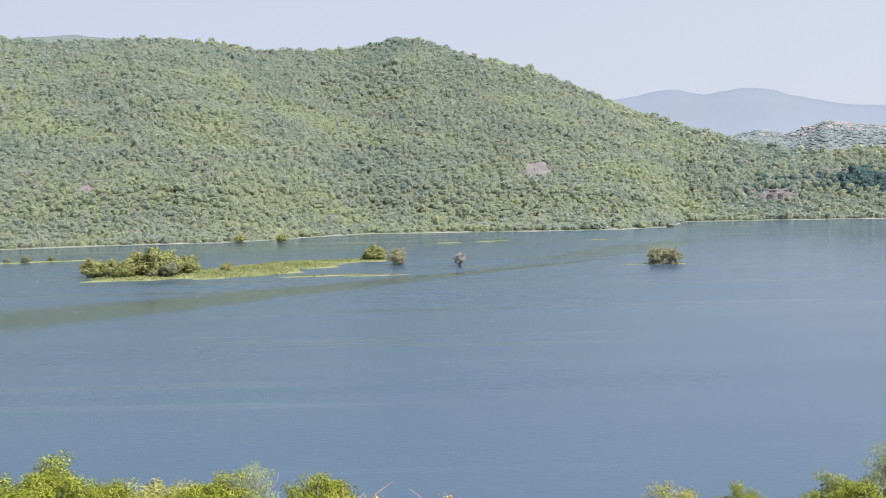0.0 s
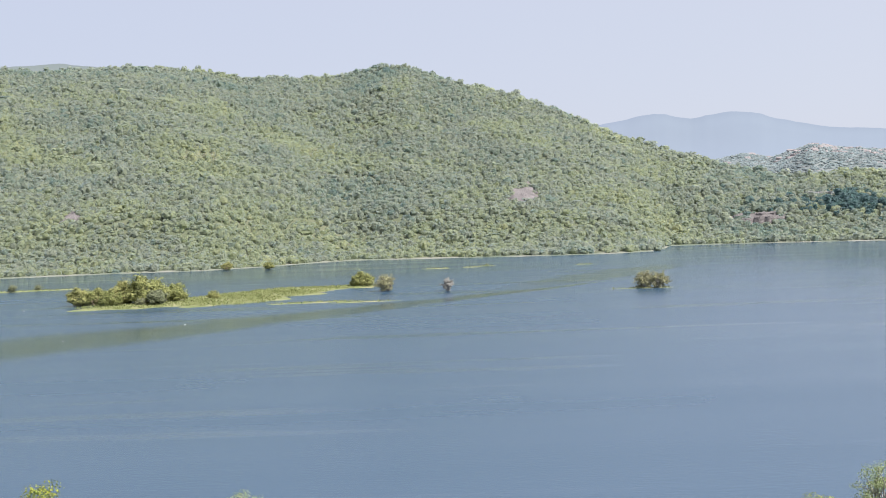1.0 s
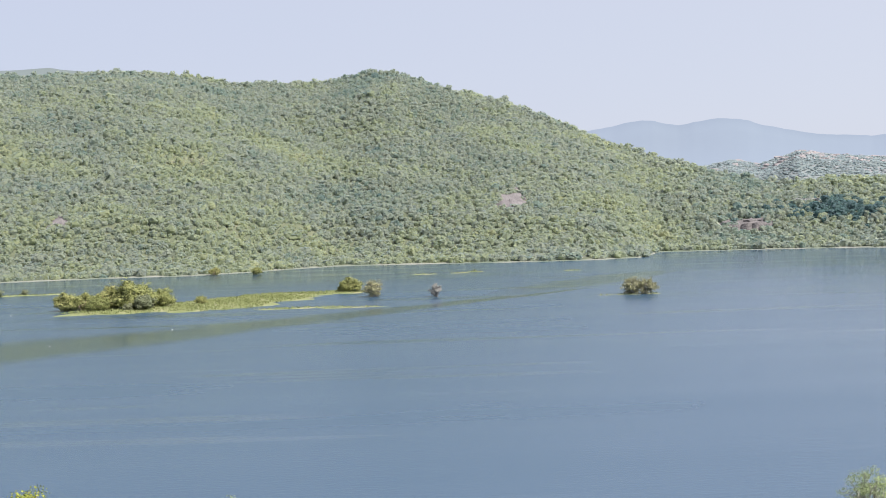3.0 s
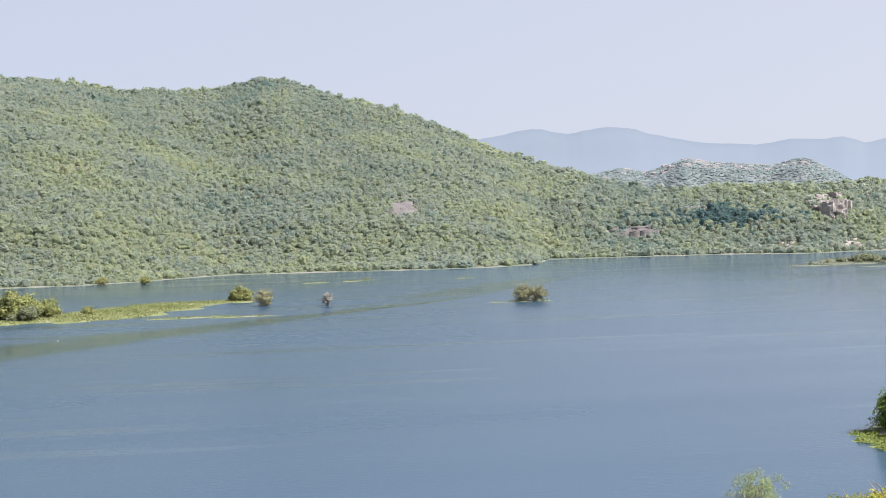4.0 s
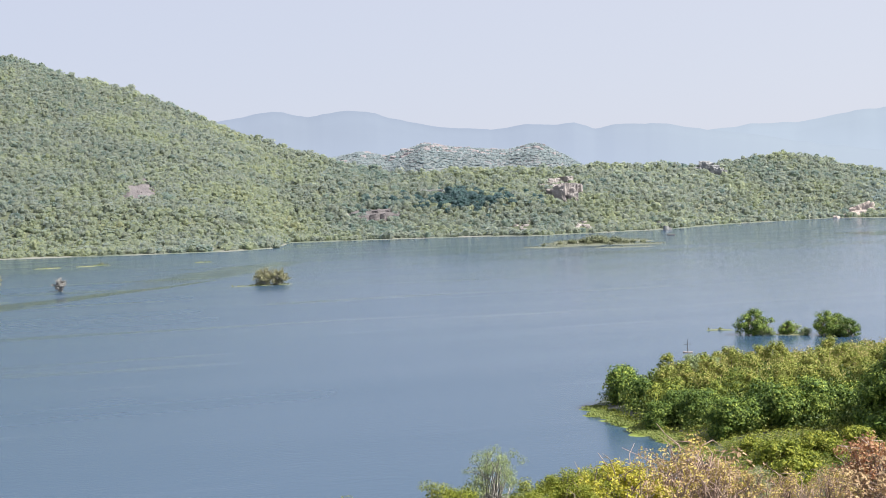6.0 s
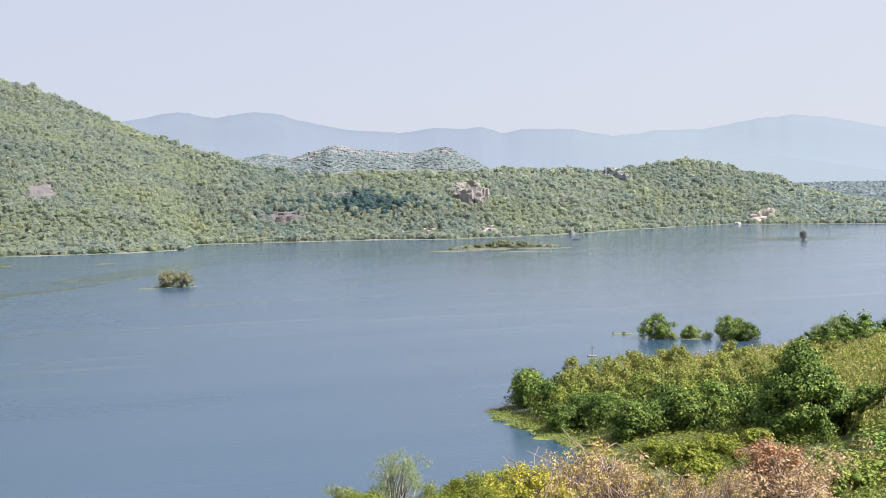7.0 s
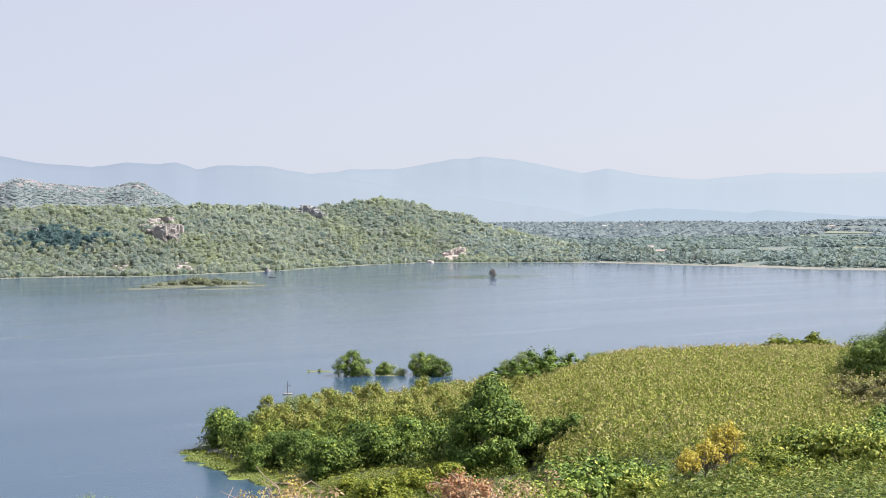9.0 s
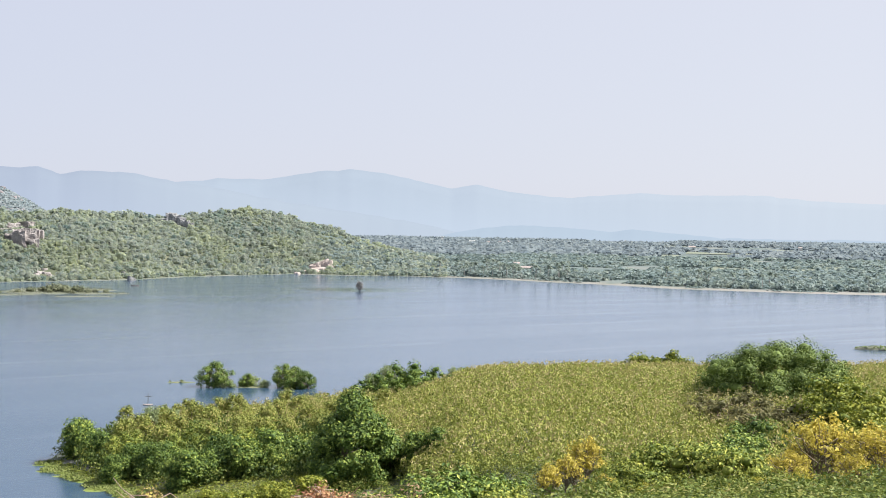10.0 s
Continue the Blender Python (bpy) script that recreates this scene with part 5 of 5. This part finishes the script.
def slab(key, wide, deep, label, seed, mat):
    """A sheet of bare rock that follows the slope, with an uneven edge and shallow steps."""
    ax, ay, _ = BARE_AT[key]
    a = math.atan2(ax, ay)
    rg = np.random.RandomState(seed)
    n, rings = 44, 7
    t = np.arange(n) * 2 * np.pi / n
    edge = 1 + 0.22 * np.sin(2 * t + rg.rand() * 6) + 0.16 * np.sin(5 * t + rg.rand() * 6) + 0.14 * rg.normal(size=n)
    v, f = [], []
    for k in range(rings):
        q = 1 - k / rings
        du, dw = np.cos(t) * edge * q * wide / 2, np.sin(t) * edge * q * deep / 2
        x, y = ax + du * math.cos(a) + dw * math.sin(a), ay - du * math.sin(a) + dw * math.cos(a)
        rise = np.where(k == 0, -0.8, 1.6 * (1 - q * q) + 0.9 + 1.1 * relief(x, y, 7, 3))
        v.append(np.column_stack([x, y, land(x, y) + rise]))
    for k in range(rings - 1):
        for j in range(n):
            f.append((k * n + j, k * n + (j + 1) % n, (k + 1) * n + (j + 1) % n, (k + 1) * n + j))
    base = (rings - 1) * n
    for j in range(n // 2 - 1):
        f.append((base + j, base + j + 1, base + n - 2 - j, base + n - 1 - j))
    tagged(add_mesh("rock_slab", np.concatenate(v), np.array(f), mat, True), label, "rock")


slab("patch", 36, 64, "bare pinkish rock slab on the wooded hillside", 401, M_ROCK)
slab("left_patch", 20, 34, "faint bare rock slab on the wooded hillside", 402, M_ROCK)
slab("ledge", 50, 24, "pinkish grey sloping rock ledge above the shore", 403, M_ROCK)
slab("sand_face", 40, 26, "bare sandy pink rock face at the water", 404, M_SAND_ROCK)
rocks("patch", PINK, 4.0, 2.6, "bare pinkish rock slab on the wooded hillside", 1.8)
rocks("left_patch", PINK, 3.0, 2.0, "bare pinkish rock slab on the wooded hillside", 1.6)
rocks("shore_rocks", SHORE, 5.5, 4.0, "pale rock on the lake shore")
rocks("shore_rocks_b", SHORE, 5.5, 4.0, "pale rock on the lake shore")
rocks("shore_point", SHORE, 3.5, 1.6, "pale rock on the lake shore")

def outcrop(rows, meshes, label, group):
    """Jointed rocks standing out of the slope. rows: bearing and height of the foot in degrees, width and height in metres."""
    rg = np.random.RandomState(len(rows))
    for az, el, wide, high in rows:
        x, y, z = spot(az, el)
        ob = new("boulder", meshes[rg.randint(len(meshes))])
        ob.matrix_world = pose(x, y, z - 0.6, 0, 0, -az + rg.uniform(-25, 25)) @ Matrix.Diagonal((wide * 0.75, wide * 0.62, high * 1.3, 1))
        tagged(ob, label, "boulder", group)


outcrop([(32.98, -1.66, 9.8, 7.2), (33.16, -1.64, 11.0, 9.8), (33.36, -1.62, 12.2, 11.8), (33.57, -1.62, 11.0, 11.0), (33.75, -1.67, 9.8, 8.2), (33.39, -1.74, 12.6, 5.0), (33.11, -1.76, 10.3, 4.3), (32.61, -1.82, 8.0, 4.3), (32.33, -1.87, 6.9, 4.0), (33.98, -1.77, 6.9, 4.3)], SAND, "bare sandy pink rock face at the water", "rocks of the sandy face")
outcrop([(13.07, -1.43, 16.5, 5.2), (13.52, -1.38, 16.5, 6.0), (13.96, -1.35, 16.5, 6.0), (14.34, -1.32, 12.1, 5.0), (13.75, -1.18, 14.3, 4.5), (12.63, -1.23, 9.9, 4.5), (14.19, -1.15, 9.9, 4.0)], PINK, "pinkish grey rock ledge above the shore", "rocks of the ledge")
outcrop([(15.69, -0.34, 13, 3), (16.17, -0.39, 11, 3), (16.51, -0.49, 8, 2.5)], GREY, "pale grey rock ledge among trees", "rocks of the upper ledge")
outcrop([(21.26, -0.8, 13.3, 13.1), (21.55, -0.78, 14.0, 13.7), (21.78, -0.71, 8.8, 11.4), (21.97, -0.65, 8.8, 9.6), (21.78, -0.9, 8.8, 7.3), (20.85, -0.46, 13.3, 6.4), (20.94, -0.65, 11.8, 6.7), (20.71, -0.25, 11.8, 5.8), (21.01, -0.26, 10.4, 7.3), (21.42, -0.14, 17.7, 6.1), (20.57, -0.41, 7.4, 5.5)], CLIFF, "tall reddish jointed rock among trees", "rocks of the cliff")
outcrop([(26.82, 0.19, 9.2, 4.5), (27.15, 0.19, 10.3, 9.9), (27.36, 0.16, 9.2, 9.0), (27.57, 0.09, 9.2, 8.1), (27.76, 0.02, 6.9, 7.2), (27.94, -0.03, 5.8, 5.4), (27.25, 0.38, 6.9, 5.4)], GREY, "grey rock tor on the ridge", "rocks of the ridge")
outcrop([(25.1, -1.89, 5, 4.5), (25.24, -1.99, 5, 5), (25.55, -2.23, 5.5, 9), (25.69, -2.23, 4, 7), (24.87, -1.84, 3.5, 3)], WHITE_R, "whitish upright rock at the water's edge", "white rocks by the water")

rng = np.random.RandomState(77)
for k in range(230):      # tors along the bare hill behind
    az, r = rng.uniform(12.2, 21.3), rng.uniform(2480, 2690)
    if 14.6 < az < 17.2 or k % 3 == 0:
        x, y, _ = polar(az, r)
        s = rng.uniform(4, 10)
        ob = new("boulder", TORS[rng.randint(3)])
        ob.matrix_world = pose(x, y, float(land(x, y)) - 1, 0, 0, rng.uniform(0, 360)) @ Matrix.Diagonal((s * 1.3, s, s * rng.uniform(0.6, 1.0), 1))
        tagged(ob, "weathered rock dome on a bare hill", "boulder", "rocks of the bare hill")

# -- the plain beyond the lake --
SMALL_CROWNS = [far_crown(np.random.RandomState(60 + k), 20, 0.46) for k in range(6)]


TINY_CROWNS = [far_crown(np.random.RandomState(70 + k), 9, 0.62) for k in range(6)]


def plain_woods(ob_name, az0, az1, near, far_, step, width, height, cover, seed, label, mat, from_shore=True, patch=90, crowns=SMALL_CROWNS, sink=0.25):
    reach = far_ if not from_shore else 1700
    x, y = scatter(reach * math.sin(radians(az0)) * 0.4, (far_ + 1700) * math.sin(radians(az1)), 500, far_ + 1700 if from_shore else far_, step, seed)
    az, r = np.degrees(np.arctan2(x, y)), np.hypot(x, y)
    base = table(az, FAR_SHORE) if from_shore else 0
    ok = (az > az0) & (az < az1) & (r > base + near) & (r < base + far_) & (relief(x, y, patch, 3) > cover)
    x, y = x[ok], y[ok]
    rg = np.random.RandomState(seed + 1)
    n = len(x)
    woods(ob_name, np.stack([x, y, land(x, y) - sink * height], -1), width * rg.uniform(0.6, 1.4, n), height * rg.uniform(0.6, 1.4, n), np.clip(0.5 + 0.28 * rg.normal(size=n), 0, 1), crowns, mat, label, "woods", seed + 2)


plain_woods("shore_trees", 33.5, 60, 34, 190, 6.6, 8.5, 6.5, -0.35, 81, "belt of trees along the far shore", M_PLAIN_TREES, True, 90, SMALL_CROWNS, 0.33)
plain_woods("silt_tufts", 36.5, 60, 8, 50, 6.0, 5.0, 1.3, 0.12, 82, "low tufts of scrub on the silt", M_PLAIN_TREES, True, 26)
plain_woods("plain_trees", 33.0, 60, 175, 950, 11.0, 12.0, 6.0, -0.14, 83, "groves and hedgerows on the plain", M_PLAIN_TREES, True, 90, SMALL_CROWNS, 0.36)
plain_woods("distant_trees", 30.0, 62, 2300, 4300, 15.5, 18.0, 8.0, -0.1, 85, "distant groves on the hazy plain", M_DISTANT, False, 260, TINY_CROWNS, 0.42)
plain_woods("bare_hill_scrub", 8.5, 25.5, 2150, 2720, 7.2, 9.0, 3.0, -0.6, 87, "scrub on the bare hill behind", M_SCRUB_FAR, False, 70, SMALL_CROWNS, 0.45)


def palm(seed):
    """A tall palm: curved ringed trunk and drooping fronds."""
    rg = np.random.RandomState(seed)
    root = thing("palm_tree", Matrix.Identity(4), "tall thin palm tree in the grove by the shore", "palm", "palm grove")
    h = 11.0
    lean = rg.normal(size=2) * 0.5
    pts = [(lean[0] * t * t, lean[1] * t * t, h * t - 0.3) for t in (0, 0.35, 0.7, 1.0)]
    v, f = tube(pts, [0.26, 0.20, 0.17, 0.15], 6)
    add_mesh("trunk", v, f, M_GREYTWIG, True, root)
    vs, fs = [], []
    for k in range(16):
        a = k * 2 * np.pi / 16 + rg.rand() * 0.3
        up = rg.uniform(-0.5, 0.9)
        out = np.array([math.cos(a), math.sin(a), 0])
        side = np.array([-math.sin(a), math.cos(a), 0])
        mid = [np.array(pts[-1]) + out * 3.0 * t + np.array([0, 0, up * 2.2 * t - 2.0 * t * t]) for t in (0, 0.4, 0.75, 1.0)]
        base = len(vs)
        for t, p in enumerate(mid):
            w = (0.12, 0.6, 0.5, 0.08)[t]
            vs += [p - side * w - (0, 0, 0.25 * w), p + side * w - (0, 0, 0.25 * w)]
        for t in range(3):
            b = base + 2 * t
            fs.append((b, b + 1, b + 3, b + 2))
    add_mesh("fronds", np.array(vs), np.array(fs), M_PALM, False, root)
    return root


rng = np.random.RandomState(31)
palms = [palm(1), palm(2), palm(3)]
for k in range(96):
    az = rng.uniform(38.2, 44.5) if k < 70 else rng.uniform(44.5, 58)
    r = float(table(az, FAR_SHORE)) + rng.uniform(25, 190)
    m = stand(None, az, r, rng.uniform(0.8, 1.25), rng.uniform(0, 360))
    if k < 3:
        palms[k].matrix_basis = m
    else:
        copy_thing(palms[k % 3], m)


def field_patch(az, r, wide, deep, mat, label):
    """A crop field that follows the ground."""
    u, w = np.meshgrid(np.linspace(-0.5, 0.5, 11), np.linspace(-0.5, 0.5, 9), indexing="ij")
    x0, y0, _ = polar(az, r)
    a = radians(az)
    x, y = x0 + u * wide * math.cos(a) + w * deep * math.sin(a), y0 - u * wide * math.sin(a) + w * deep * math.cos(a)
    i = np.arange(u.size).reshape(u.shape)
    f = np.stack([i[:-1, :-1], i[1:, :-1], i[1:, 1:], i[:-1, 1:]], -1).reshape(-1, 4)
    v = np.stack([x.ravel(), y.ravel(), land(x, y).ravel() + 0.9], -1)
    tagged(add_mesh("crop_field", v, f, mat, True), label, "field", kind="structure")


for az, r, wide, deep in ((44.6, 2500, 150, 300), (47.0, 2350, 90, 180), (49.8, 2050, 120, 150), (51.5, 1800, 130, 110), (53.5, 1900, 140, 160), (55.5, 1720, 110, 110), (50.6, 2700, 200, 380), (54.8, 2500, 210, 300), (46.0, 3300, 260, 600), (52.2, 1560, 80, 60), (40.2, 2900, 160, 420), (57.2, 2150, 160, 200)):
    field_patch(az, r, wide, deep, M_CROP, "pale green crop field on the plain")


def house(az, r, wide, deep, high, turn, label, roof_mat, tower=False):
    x, y, _ = polar(az, r)
    root = thing("house", pose(x, y, float(land(x, y)) - 0.3, 0, 0, -az + turn), label, "house", "houses on the plain")
    w, d, h = wide / 2, deep / 2, high
    wall = [(-w, -d, 0), (w, -d, 0), (w, d, 0), (-w, d, 0), (-w, -d, h), (w, -d, h), (w, d, h), (-w, d, h)]
    add_mesh("wall", wall, [(0, 1, 5, 4), (1, 2, 6, 5), (2, 3, 7, 6), (3, 0, 4, 7)], M_WHITE, False, root, "whitewashed wall")
    e, p = 0.6, (0.25 if tower else 0.28 * deep)
    roof = [(-w - e, -d - e, h - 0.1), (w + e, -d - e, h - 0.1), (w + e, d + e, h - 0.1), (-w - e, d + e, h - 0.1), (-w - e, 0, h + p), (w + e, 0, h + p), (-w - e, -d - e, h - 0.4), (w + e, -d - e, h - 0.4), (w + e, d + e, h - 0.4), (-w - e, d + e, h - 0.4)]
    add_mesh("roof", roof, [(0, 1, 5, 4), (2, 3, 4, 5), (6, 7, 1, 0), (8, 9, 3, 2), (0, 4, 3, 3), (1, 2, 5, 5)][:4], roof_mat, False, root)
    for k in (-0.5, 0.0, 0.5):
        q = [(k * w - 0.6, -d - 0.05, 1.0), (k * w + 0.6, -d - 0.05, 1.0), (k * w + 0.6, -d - 0.05, min(h - 0.6, 2.4)), (k * w - 0.6, -d - 0.05, min(h - 0.6, 2.4)),
             (k * w - 0.6, -d + 0.1, 1.0), (k * w + 0.6, -d + 0.1, 1.0), (k * w + 0.6, -d + 0.1, min(h - 0.6, 2.4)), (k * w - 0.6, -d + 0.1, min(h - 0.6, 2.4))]
        add_mesh("window", q, [(0, 1, 2, 3), (0, 4, 5, 1), (2, 6, 7, 3), (0, 3, 7, 4), (1, 5, 6, 2)], M_DARKISH, False, root)
    return root


for az, r, wide, deep, high, turn, tower in ((38.3, 3500, 6, 6, 12, 10, True), (39.6, 3300, 18, 9, 4, 0, False), (40.2, 3250, 9, 7, 4, 5, False), (40.7, 3260, 8, 7, 4, -8, False), (41.4, 1800, 8, 6, 5, 20, False), (48.6, 2900, 14, 8, 5, 0, False), (52.9, 2950, 7, 6, 6, 15, False), (41.85, 1700, 14, 7, 3.5, -5, False), (36.4, 2150, 7, 6, 4, 30, False), (41.0, 3300, 10, 8, 4, 0, False)):
    house(az, r, wide, deep, high, turn, "small whitewashed house among trees on the plain", M_WHITE if wide > 15 or tower else M_TILE, tower)


def boat(az, r, length, mat, label, mast=0.0, turn=0.0):
    """A small open boat with a pointed bow and a thwart."""
    x, y, _ = polar(az, r)
    root = thing("boat", pose(x, y, 0, 0, 0, -az + turn), label, "boat")
    stations, ring = np.linspace(-1, 1, 9), []
    for s in stations:
        w = 0.16 * length * (1 - abs(s) ** 2.6) + 0.01
        lift = 0.05 * length * abs(s) ** 2
        sx = s * length / 2
        ring += [(sx, -w, 0.09 * length + lift), (sx, -w * 0.7, -0.03 * length + lift * 0.5), (sx, w * 0.7, -0.03 * length + lift * 0.5), (sx, w, 0.09 * length + lift), (sx, w * 0.9, 0.085 * length + lift), (sx, w * 0.55, 0.0 + lift), (sx, -w * 0.55, 0.0 + lift), (sx, -w * 0.9, 0.085 * length + lift)]
    f = [(k * 8 + j, k * 8 + (j + 1) % 8, (k + 1) * 8 + (j + 1) % 8, (k + 1) * 8 + j) for k in range(8) for j in range(8)]
    add_mesh("hull", ring, f, mat, True, root)
    w = 0.13 * length
    t = 0.03 * length
    add_mesh("thwart", [(-t, -w, 0.06 * length), (t, -w, 0.06 * length), (t, w, 0.06 * length), (-t, w, 0.06 * length), (-t, -w, 0.07 * length), (t, -w, 0.07 * length), (t, w, 0.07 * length), (-t, w, 0.07 * length)],
             [(0, 1, 2, 3), (4, 5, 6, 7), (0, 1, 5, 4), (1, 2, 6, 5), (2, 3, 7, 6), (3, 0, 4, 7)], M_BARK, False, root)
    if mast:
        v, f2 = tube([(0, 0, 0), (0.03, 0, mast * 0.6), (0, 0.02, mast)], [0.10, 0.08, 0.05], 6)
        add_mesh("mast", v, f2, M_DARKISH, True, root)
        v, f2 = tube([(-1.0, 0, mast * 0.62), (1.0, 0, mast * 0.66)], [0.07, 0.07], 6)
        add_mesh("yard", v, f2, M_DARKISH, True, root)
    return root


boat(26.32, 394, 2.8, M_TILE, "small weathered moored boat with a short mast", 3.8)
boat(25.75, 1190, 6.5, M_DARKISH, "dark wooden rowing boat on the lake", 0, 10)


def fishing_float(az, r):
    """A small block of white foam that marks a net: a squat rounded barrel with a tie groove."""
    x, y, _ = polar(az, r)
    root = thing("fishing_float", pose(x, y, 0, 0, 0, az * 40), "small white foam float lying on the water", "float", "net floats")
    prof = [(-0.4, 0.08), (-0.36, 0.2), (-0.1, 0.24), (-0.05, 0.2), (0.05, 0.2), (0.1, 0.24), (0.36, 0.2), (0.4, 0.08)]
    t = np.arange(10) * 2 * np.pi / 10
    v = np.concatenate([np.stack([np.full(10, a), b * np.cos(t), 0.04 + b * np.sin(t)], -1) for a, b in prof])
    f = np.array([(k * 10 + j, k * 10 + (j + 1) % 10, (k + 1) * 10 + (j + 1) % 10, (k + 1) * 10 + j) for k in range(7) for j in range(10)])
    add_mesh("foam_block", v, f, M_WHITE, True, root)
    v, f = tube([(0, 0, 0.1), (0.04, 0.06, 0.3), (0.0, 0.1, 0.45)], [0.025, 0.02, 0.015], 5)
    add_mesh("marker_stick", v, f, M_DARKISH, True, root)


for az, r in [(-15.05, 547), (-16.49, 727), (-10.2, 594)]:
    fishing_float(az, r)

# -- the young teak plantation and undergrowth --
THICKET = [sprig(np.random.RandomState(90 + k), 84, 0.125) for k in range(12)]
TEAK = [sprig(np.random.RandomState(390 + k), 60, 0.15) for k in range(14)]
UNDER = [sprig(np.random.RandomState(190 + k), 150, 0.092) for k in range(8)]
x, y = scatter(90, 430, 90, 395, 2.0, 91)
az, r = np.degrees(np.arctan2(x, y)), np.hypot(x, y)
ok = (az > 25.5) & (az < 60) & (r > np.interp(az, [25, 33, 36, 38, 60], [300, 290, 268, 205, 180])) & (r < table(az, PEN_OUT) - 5) & (land(x, y) > 0.5)
x, y = x[ok], y[ok]
rg = np.random.RandomState(92)
n = len(x)
grow = relief(x, y, 30, 3)
woods("teak_plantation", np.stack([x, y, land(x, y) - 0.2], -1), rg.uniform(2.5, 3.5, n), rg.uniform(2.7, 3.9, n) + 1.1 * grow, np.clip(0.48 + 0.2 * rg.normal(size=n) + 0.12 * grow, 0, 1), TEAK, M_FIELD, "dense young teak plantation with yellowing leaves", "plantation", 93)
PANICLES = [sprig(np.random.RandomState(490 + k), 9, 0.22) for k in range(6)]
tall = rg.rand(n) < 0.75
woods("teak_flowers", np.stack([x, y, land(x, y) + 2.3 + 0.6 * grow], -1)[tall], rg.uniform(1.6, 2.4, n)[tall], rg.uniform(1.4, 2.4, n)[tall], np.clip(0.5 + 0.25 * rg.normal(size=n), 0, 1)[tall], PANICLES, M_PANICLE, "dry tan flower sprays over the teak plantation", "flowers", 100)
x, y = scatter(20, 330, 20, 260, 2.7, 94)
az, r = np.degrees(np.arctan2(x, y)), np.hypot(x, y)
ok = (az > 19) & (az < 61) & (r > np.where(az > 33, 62, 96)) & (land(x, y) > 0.2) & (r < np.interp(az, [-24, 20, 26, 33, 36, 38, 62], [165, 170, 248, 250, 250, 230, 208]))
x, y = x[ok], y[ok]
n = len(x)
woods("slope_undergrowth", np.stack([x, y, land(x, y) - 0.2], -1), rg.uniform(3.0, 4.6, n), rg.uniform(0.9, 2.6, n) * (1 + 0.6 * relief(x, y, 9, 2)) * np.clip(np.hypot(x, y) / 110, 0.5, 1), np.clip(0.45 + 0.3 * rg.normal(size=n), 0, 1), UNDER, M_UNDER, "green and yellowing undergrowth on the slope", "undergrowth", 95)
x, y = scatter(90, 240, 180, 330, 2.6, 96)
az, r = np.degrees(np.arctan2(x, y)), np.hypot(x, y)
ok = (az > 22.6) & (az < 36) & (r > table(az, PEN_IN) + np.where(az < 26.5, 5, 0)) & (r > np.interp(az, [25, 27, 28.5, 36], [240, 263, 255, 250])) & (r < np.minimum(table(az, PEN_OUT) - 3, 318)) & (land(x, y) > 0.35)
x, y = x[ok], y[ok]
n = len(x)
woods("edge_thicket", np.stack([x, y, land(x, y) - 0.3], -1), rg.uniform(3.0, 5.0, n), rg.uniform(2.8, 5.6, n), np.clip(0.4 + 0.3 * rg.normal(size=n), 0, 1), THICKET, M_THICKET, "dark green thicket along the water's edge", "thicket", 97)
x, y = scatter(90, 200, 190, 310, 1.25, 98)
az, r = np.degrees(np.arctan2(x, y)), np.hypot(x, y)
ok = (az > 22.0) & (az < 33.5) & (r > np.maximum(table(az, PEN_IN) + 2, 208)) & (r < np.interp(az, [22, 23.4, 26, 33], [306, 290, 270, 262])) & (land(x, y) > 0.0)
x, y = x[ok], y[ok]
n = len(x)
woods("bank_weeds", np.stack([x, y, np.maximum(land(x, y), 0) - 0.1], -1), rg.uniform(1.2, 2.2, n), rg.uniform(0.5, 1.3, n), np.clip(0.55 + 0.25 * rg.normal(size=n), 0, 1), [sprig(np.random.RandomState(290 + k), 26, 0.24) for k in range(6)], M_WEEDS, "yellow-green weeds and low shrubs on the wet bank", "weeds", 99)
